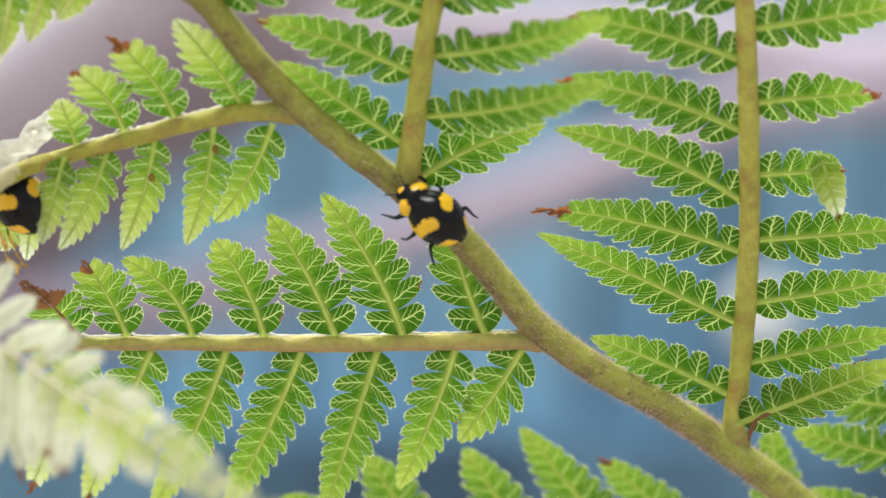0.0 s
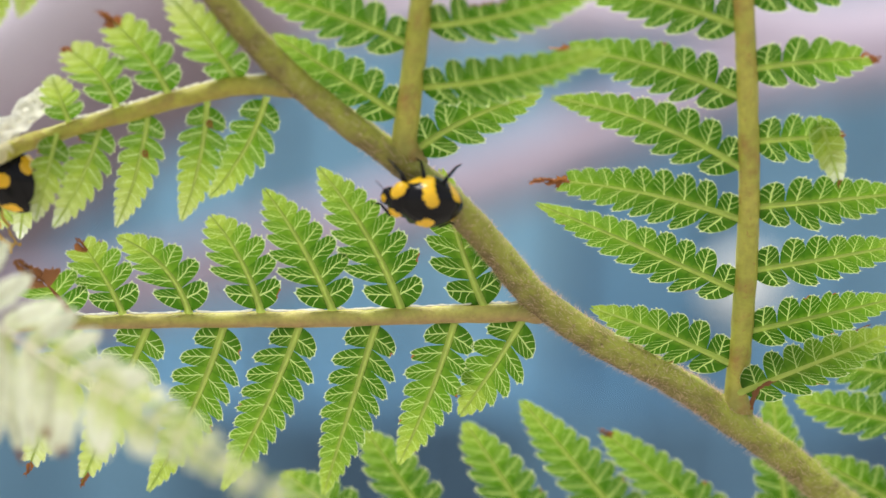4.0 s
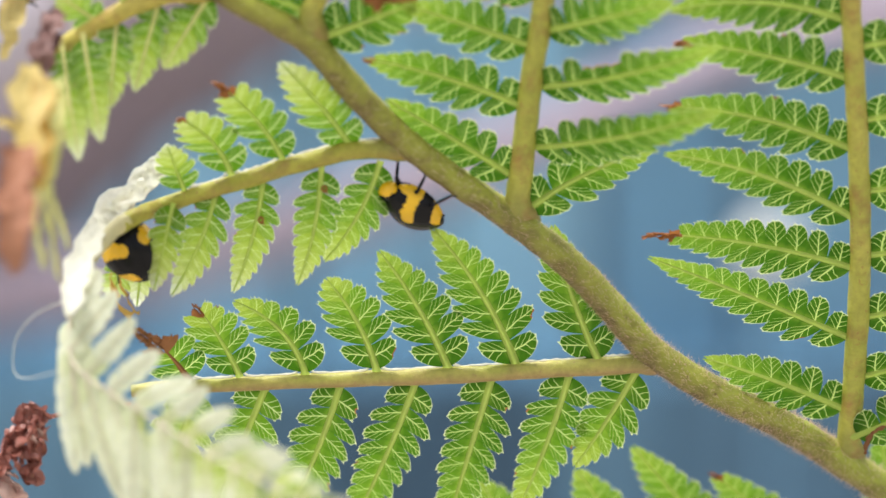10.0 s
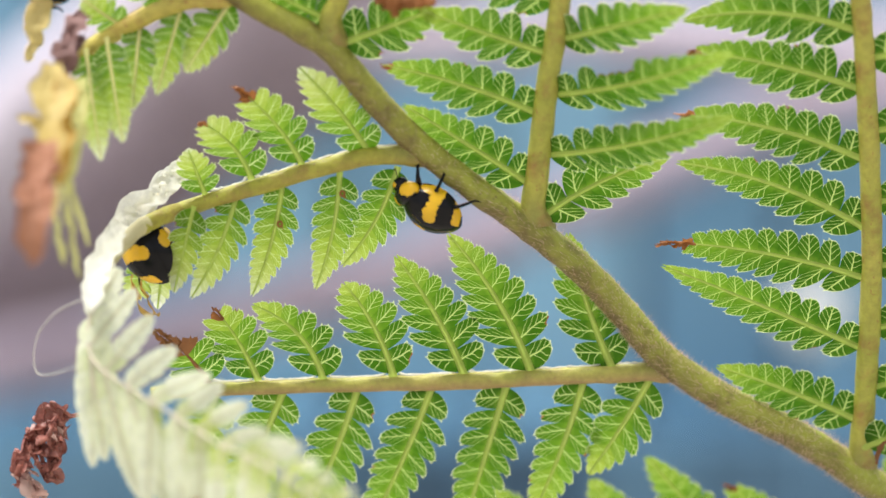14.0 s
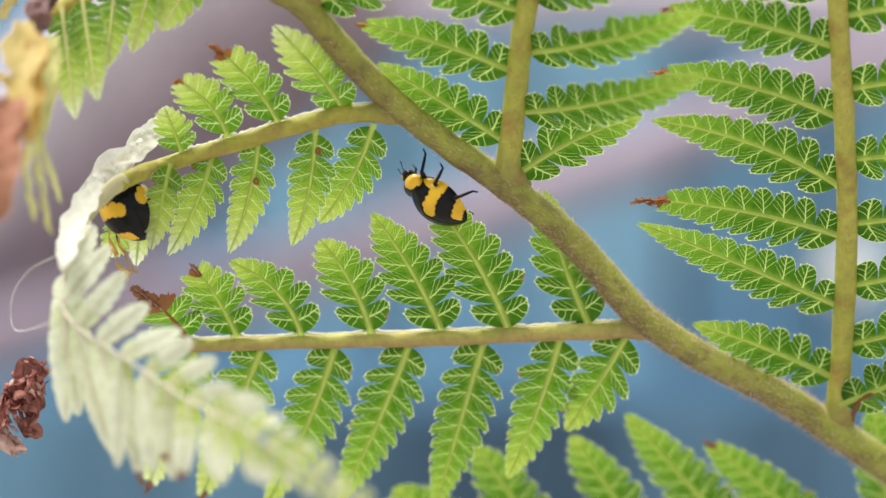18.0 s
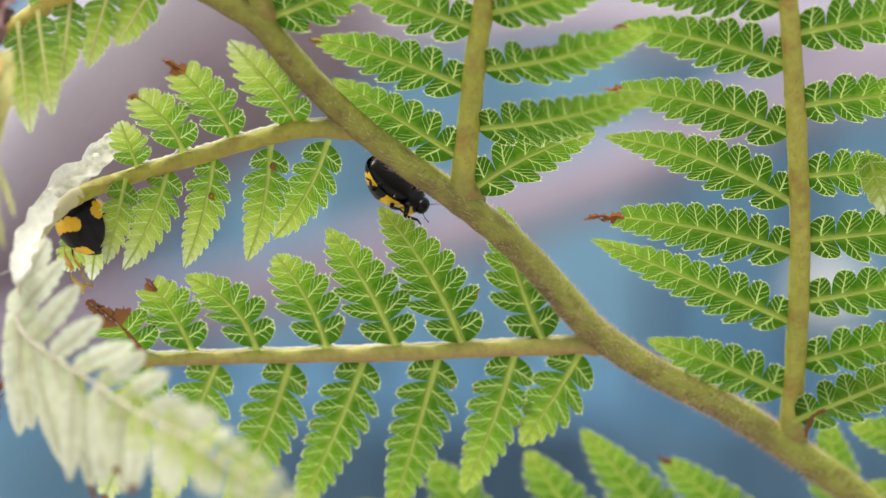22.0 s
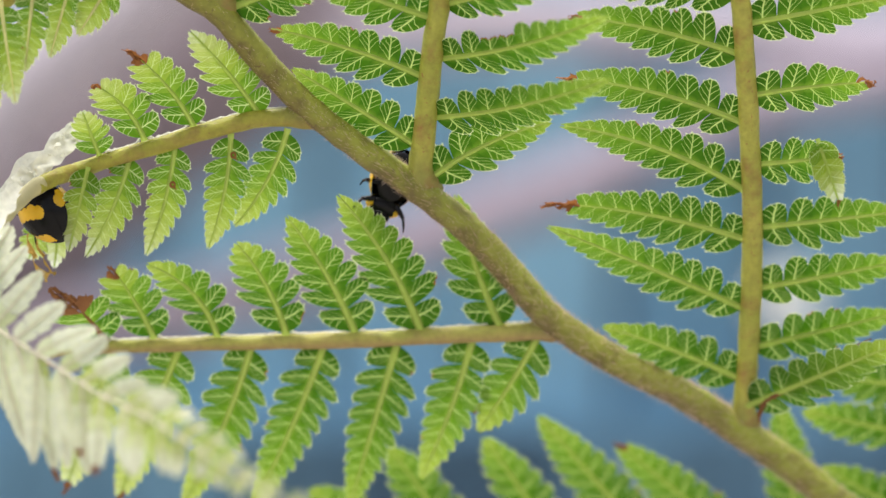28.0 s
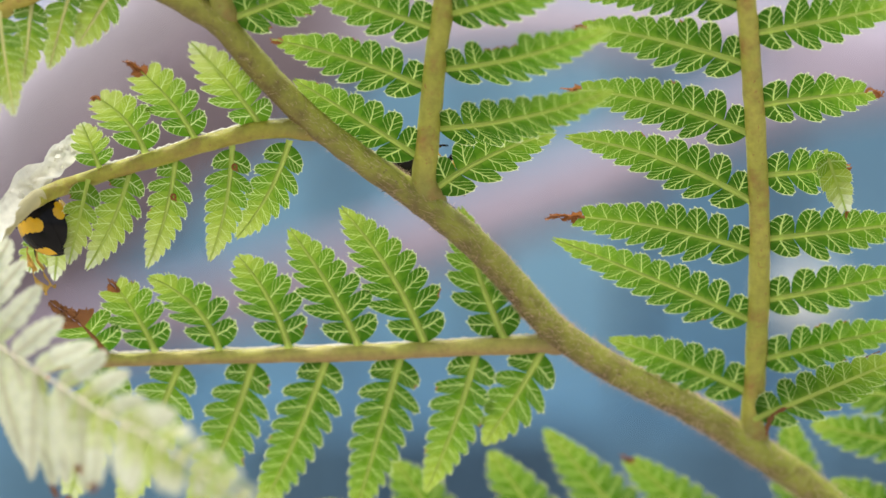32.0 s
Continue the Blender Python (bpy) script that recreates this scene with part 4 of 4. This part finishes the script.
def fence():
    wall = tagged(new("wall_fence", box_mesh("wall_fence", -2.2, 2.2, 1.33, 1.36, -0.6, 0.75, UMBER)), "blue painted board fence out of focus", kind="structure")
    rnd = random.Random(9)
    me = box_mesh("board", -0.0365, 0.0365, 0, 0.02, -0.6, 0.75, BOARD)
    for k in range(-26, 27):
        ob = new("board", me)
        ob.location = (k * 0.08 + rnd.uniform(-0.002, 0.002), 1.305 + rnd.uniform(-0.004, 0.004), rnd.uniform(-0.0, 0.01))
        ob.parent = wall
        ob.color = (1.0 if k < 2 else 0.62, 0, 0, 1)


fence()


def planter():
    """A low dark blue planting trough before the fence."""
    box = tagged(new("planter_box"), "dark blue wooden planter box out of focus", "planter")
    box.location = (0, 1.2, -0.6)
    top = -0.115
    for x0, x1, y0, y1 in ((-0.7, -0.68, 1.21, 1.28), (0.68, 0.7, 1.21, 1.28), (-0.7, 0.7, 1.28, 1.3)):
        side = new("side_panel", box_mesh("side_panel", x0, x1, y0 - 1.2, y1 - 1.2, 0.0, top + 0.6, NAVY))
        side.parent = box
    rnd = random.Random(21)
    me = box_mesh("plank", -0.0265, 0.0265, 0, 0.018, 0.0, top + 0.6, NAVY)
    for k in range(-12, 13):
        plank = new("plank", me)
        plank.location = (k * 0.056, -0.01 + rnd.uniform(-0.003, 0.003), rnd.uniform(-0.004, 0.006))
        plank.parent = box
        # planks get darker in three steps from left to right
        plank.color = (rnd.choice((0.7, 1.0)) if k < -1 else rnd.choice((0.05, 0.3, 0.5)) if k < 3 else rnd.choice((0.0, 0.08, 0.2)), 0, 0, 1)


planter()


def branch(name, label, mat, line, r0, r1, seed):
    rnd, s = random.Random(seed), Sheet()
    pts = [Vector(p) for p in line]
    pts = spline(pts, 8)
    s.tube(pts, [(r0 + (r1 - r0) * k / (len(pts) - 1)) * rnd.uniform(0.94, 1.06) for k in range(len(pts))], 0, 14, 0.1)
    tagged(new(name, s.mesh(name, [mat])), label, "branch")


branch("bare_branch", "smooth mauve branch out of focus behind the fern", MAUVE, [(-560, 1050, -600), (-400, 1010, -250), (-245, 1000, -90), (-99.4, 1000, -46.8), (-16.3, 1000, -22.6), (37.6, 1000, -2.6), (71.9, 1000, 9.1), (111, 1000, 25.7), (170, 1000, 48), (243.8, 1000, 60.3), (340, 1000, 75)], 16, 11, 1)
branch("bare_branch", "whitish mauve branch out of focus behind the fern", WHITEBARK, [(-520, 1050, -600), (-400, 1000, -240), (-250, 960, -48), (-203, 950, 1), (-183, 950, 24), (-158, 950, 52), (-121, 950, 81), (-96, 950, 105), (-70, 950, 150)], 24, 19, 2)
branch("bare_branch", "thick pale mauve branch out of focus behind the fern", PALEBARK, [(620, 1100, -600), (520, 1080, -100), (331, 1050, 85.6), (228, 1050, 75.5), (138.9, 1050, 80), (49.6, 1050, 84), (-26.7, 1050, 82), (-120, 1060, 120)], 17, 14, 3)
branch("tree_trunk", "dark brown trunk out of focus behind the fern", UMBER, [(-560, 1150, -600), (-420, 1130, -200)] + [(-248, 1080, -46), (-168, 1080, 12), (-105, 1080, 61), (-53, 1080, 104), (12, 1080, 170)], 58, 50, 4)


def marker_stake():
    # an added white knob on a rod makes the soft bright spot behind the fern
    stake = tagged(new("marker_stake"), "white knob added as a blurred bright spot", "stake")
    part("knob", blob(169, 1000, -41, 14, 10, 13).mesh("knob", [WHITE, NAVY]), stake)
    s = Sheet()
    s.tube([Vector((169, 1000, -46)), Vector((169, 1000, -600))], 0.9, 0, 10)
    part("rod", s.mesh("rod", [NAVY]), stake, "thin dark rod added to hold the knob")


marker_stake()


# ---------------------------------------------------------------- what moves
def motions():
    rows = [
        (0, -0.42, -1.80, 1.62, -0.82, 0.03, 0.58, 0.10, -0.98, 0.15),
        (1, -0.60, -1.80, 2.00, -0.71, 0.04, 0.71, 0.07, -0.99, 0.13),
        (2, -0.43, -1.80, 2.30, -0.47, -0.06, 0.88, 0.21, -0.98, 0.04),
        (3, -0.37, -1.60, 2.02, -0.90, -0.17, 0.41, 0.06, -0.96, -0.27),
        (4, -0.81, -1.20, 0.72, -0.98, -0.11, 0.14, 0.03, -0.87, -0.49),
        (4.5, -1.49, -1.00, 0.64, -0.96, -0.11, 0.24, -0.04, -0.83, -0.55),
        (6.5, -5.05, -0.20, 1.63, -0.76, -0.15, 0.63, -0.54, -0.40, -0.74),
        (7, -5.93, 0.00, 1.86, -0.77, -0.14, 0.62, -0.53, -0.38, -0.76),
        (8, -8.08, 0.20, 3.18, -0.70, -0.04, 0.71, -0.67, -0.31, -0.68),
        (9, -9.31, 0.30, 4.84, -0.84, -0.04, 0.53, -0.49, -0.34, -0.80),
        (9.5, -10.20, 0.30, 4.90, -0.81, -0.04, 0.58, -0.53, -0.34, -0.77),
        (10.5, -9.86, 0.30, 4.87, -0.82, -0.06, 0.58, -0.53, -0.34, -0.78),
        (11, -10.05, 0.20, 5.01, -0.77, -0.06, 0.63, -0.55, -0.44, -0.71),
        (12, -10.02, -2.40, 5.26, -0.62, 0.02, 0.78, -0.42, -0.85, -0.30),
        (13, -10.33, -3.60, 6.23, -0.65, 0.01, 0.76, -0.32, -0.91, -0.26),
        (13.5, -10.20, -2.40, 5.60, -0.73, -0.08, 0.68, -0.42, -0.73, -0.54),
        (14.5, -9.70, 0.00, 4.90, -0.82, -0.10, 0.57, -0.46, -0.49, -0.74),
        (16.5, -8.78, 0.40, 3.81, -0.79, -0.09, 0.61, -0.55, -0.33, -0.76),
        (17, -7.55, 0.60, 3.55, -0.90, -0.09, 0.42, -0.37, -0.33, -0.87),
        (18, -7.58, 0.80, 2.51, -0.78, 0.12, 0.62, -0.62, -0.32, -0.72),
        (19, -7.15, 0.90, 2.8, -0.81, 0.43, 0.40, -0.56, -0.39, -0.73),
        (19.5, -7.53, 1.00, 2.74, -0.45, 0.74, 0.49, -0.85, -0.18, -0.50),
        (20, -7.50, 1.10, 2.60, 0.00, 0.97, 0.22, -0.88, 0.11, -0.46),
        (20.5, -7.35, 1.40, 3.30, 0.30, 0.95, -0.02, -0.77, 0.23, -0.60),
        (21, -7.55, 1.70, 4.05, 0.50, 0.84, -0.21, -0.73, 0.28, -0.62),
        (22, -7.65, 2.30, 5.0, 0.75, 0.22, -0.62, -0.42, 0.82, -0.35),
        (23, -5.80, 2.60, 5.30, 0.75, 0.10, -0.65, -0.25, 0.95, -0.15),
        (24, -4.60, 2.70, 4.45, 0.72, 0.05, -0.68, -0.15, 0.98, -0.10),
        (25, -4.55, 2.70, 4.50, 0.70, 0.05, -0.70, -0.15, 0.98, -0.10),
        (25.5, -4.45, 2.70, 4.40, 0.55, 0.03, -0.80, -0.15, 0.98, -0.10),
        (27.5, -4.65, 2.80, 4.50, -0.15, 0.00, -0.98, -0.15, 0.98, -0.02),
        (28, -4.50, 2.80, 4.20, -0.36, -0.05, -0.93, -0.15, 0.98, -0.02),
        (28.5, -4.90, 2.80, 4.40, -0.32, -0.05, -0.95, -0.13, 0.98, -0.02),
        (29.5, -4.35, 3.00, 5.30, 0.05, -0.02, -0.99, -0.12, 0.98, 0.00),
        (30, -3.85, 3.10, 5.80, 0.25, 0.05, -0.95, -0.10, 0.99, 0.02),
        (31, -2.90, 3.20, 6.20, 0.75, 0.10, -0.65, -0.10, 0.98, 0.10),
        (32, -2.85, 3.30, 5.95, 0.95, 0.10, -0.30, -0.10, 0.98, 0.13),
    ]
    walk(walker, [(r[0], stand(*r[1:])) for r in rows])
    for k, leg in enumerate([o for o in walker.children if o.name.startswith("leg")]):
        base, turns = leg.location.copy(), []
        for n in range(65):
            t = n / 2
            swing = 9 * math.sin(t * 4.1 + k * 2.1) + 4 * math.sin(t * 1.7 + k)
            turns.append((t, Matrix.Translation(base) @ pose(0, 0, 0, 5 * math.sin(t * 3.3 + k * 1.3), 0, swing)))
        walk(leg, turns)


motions()
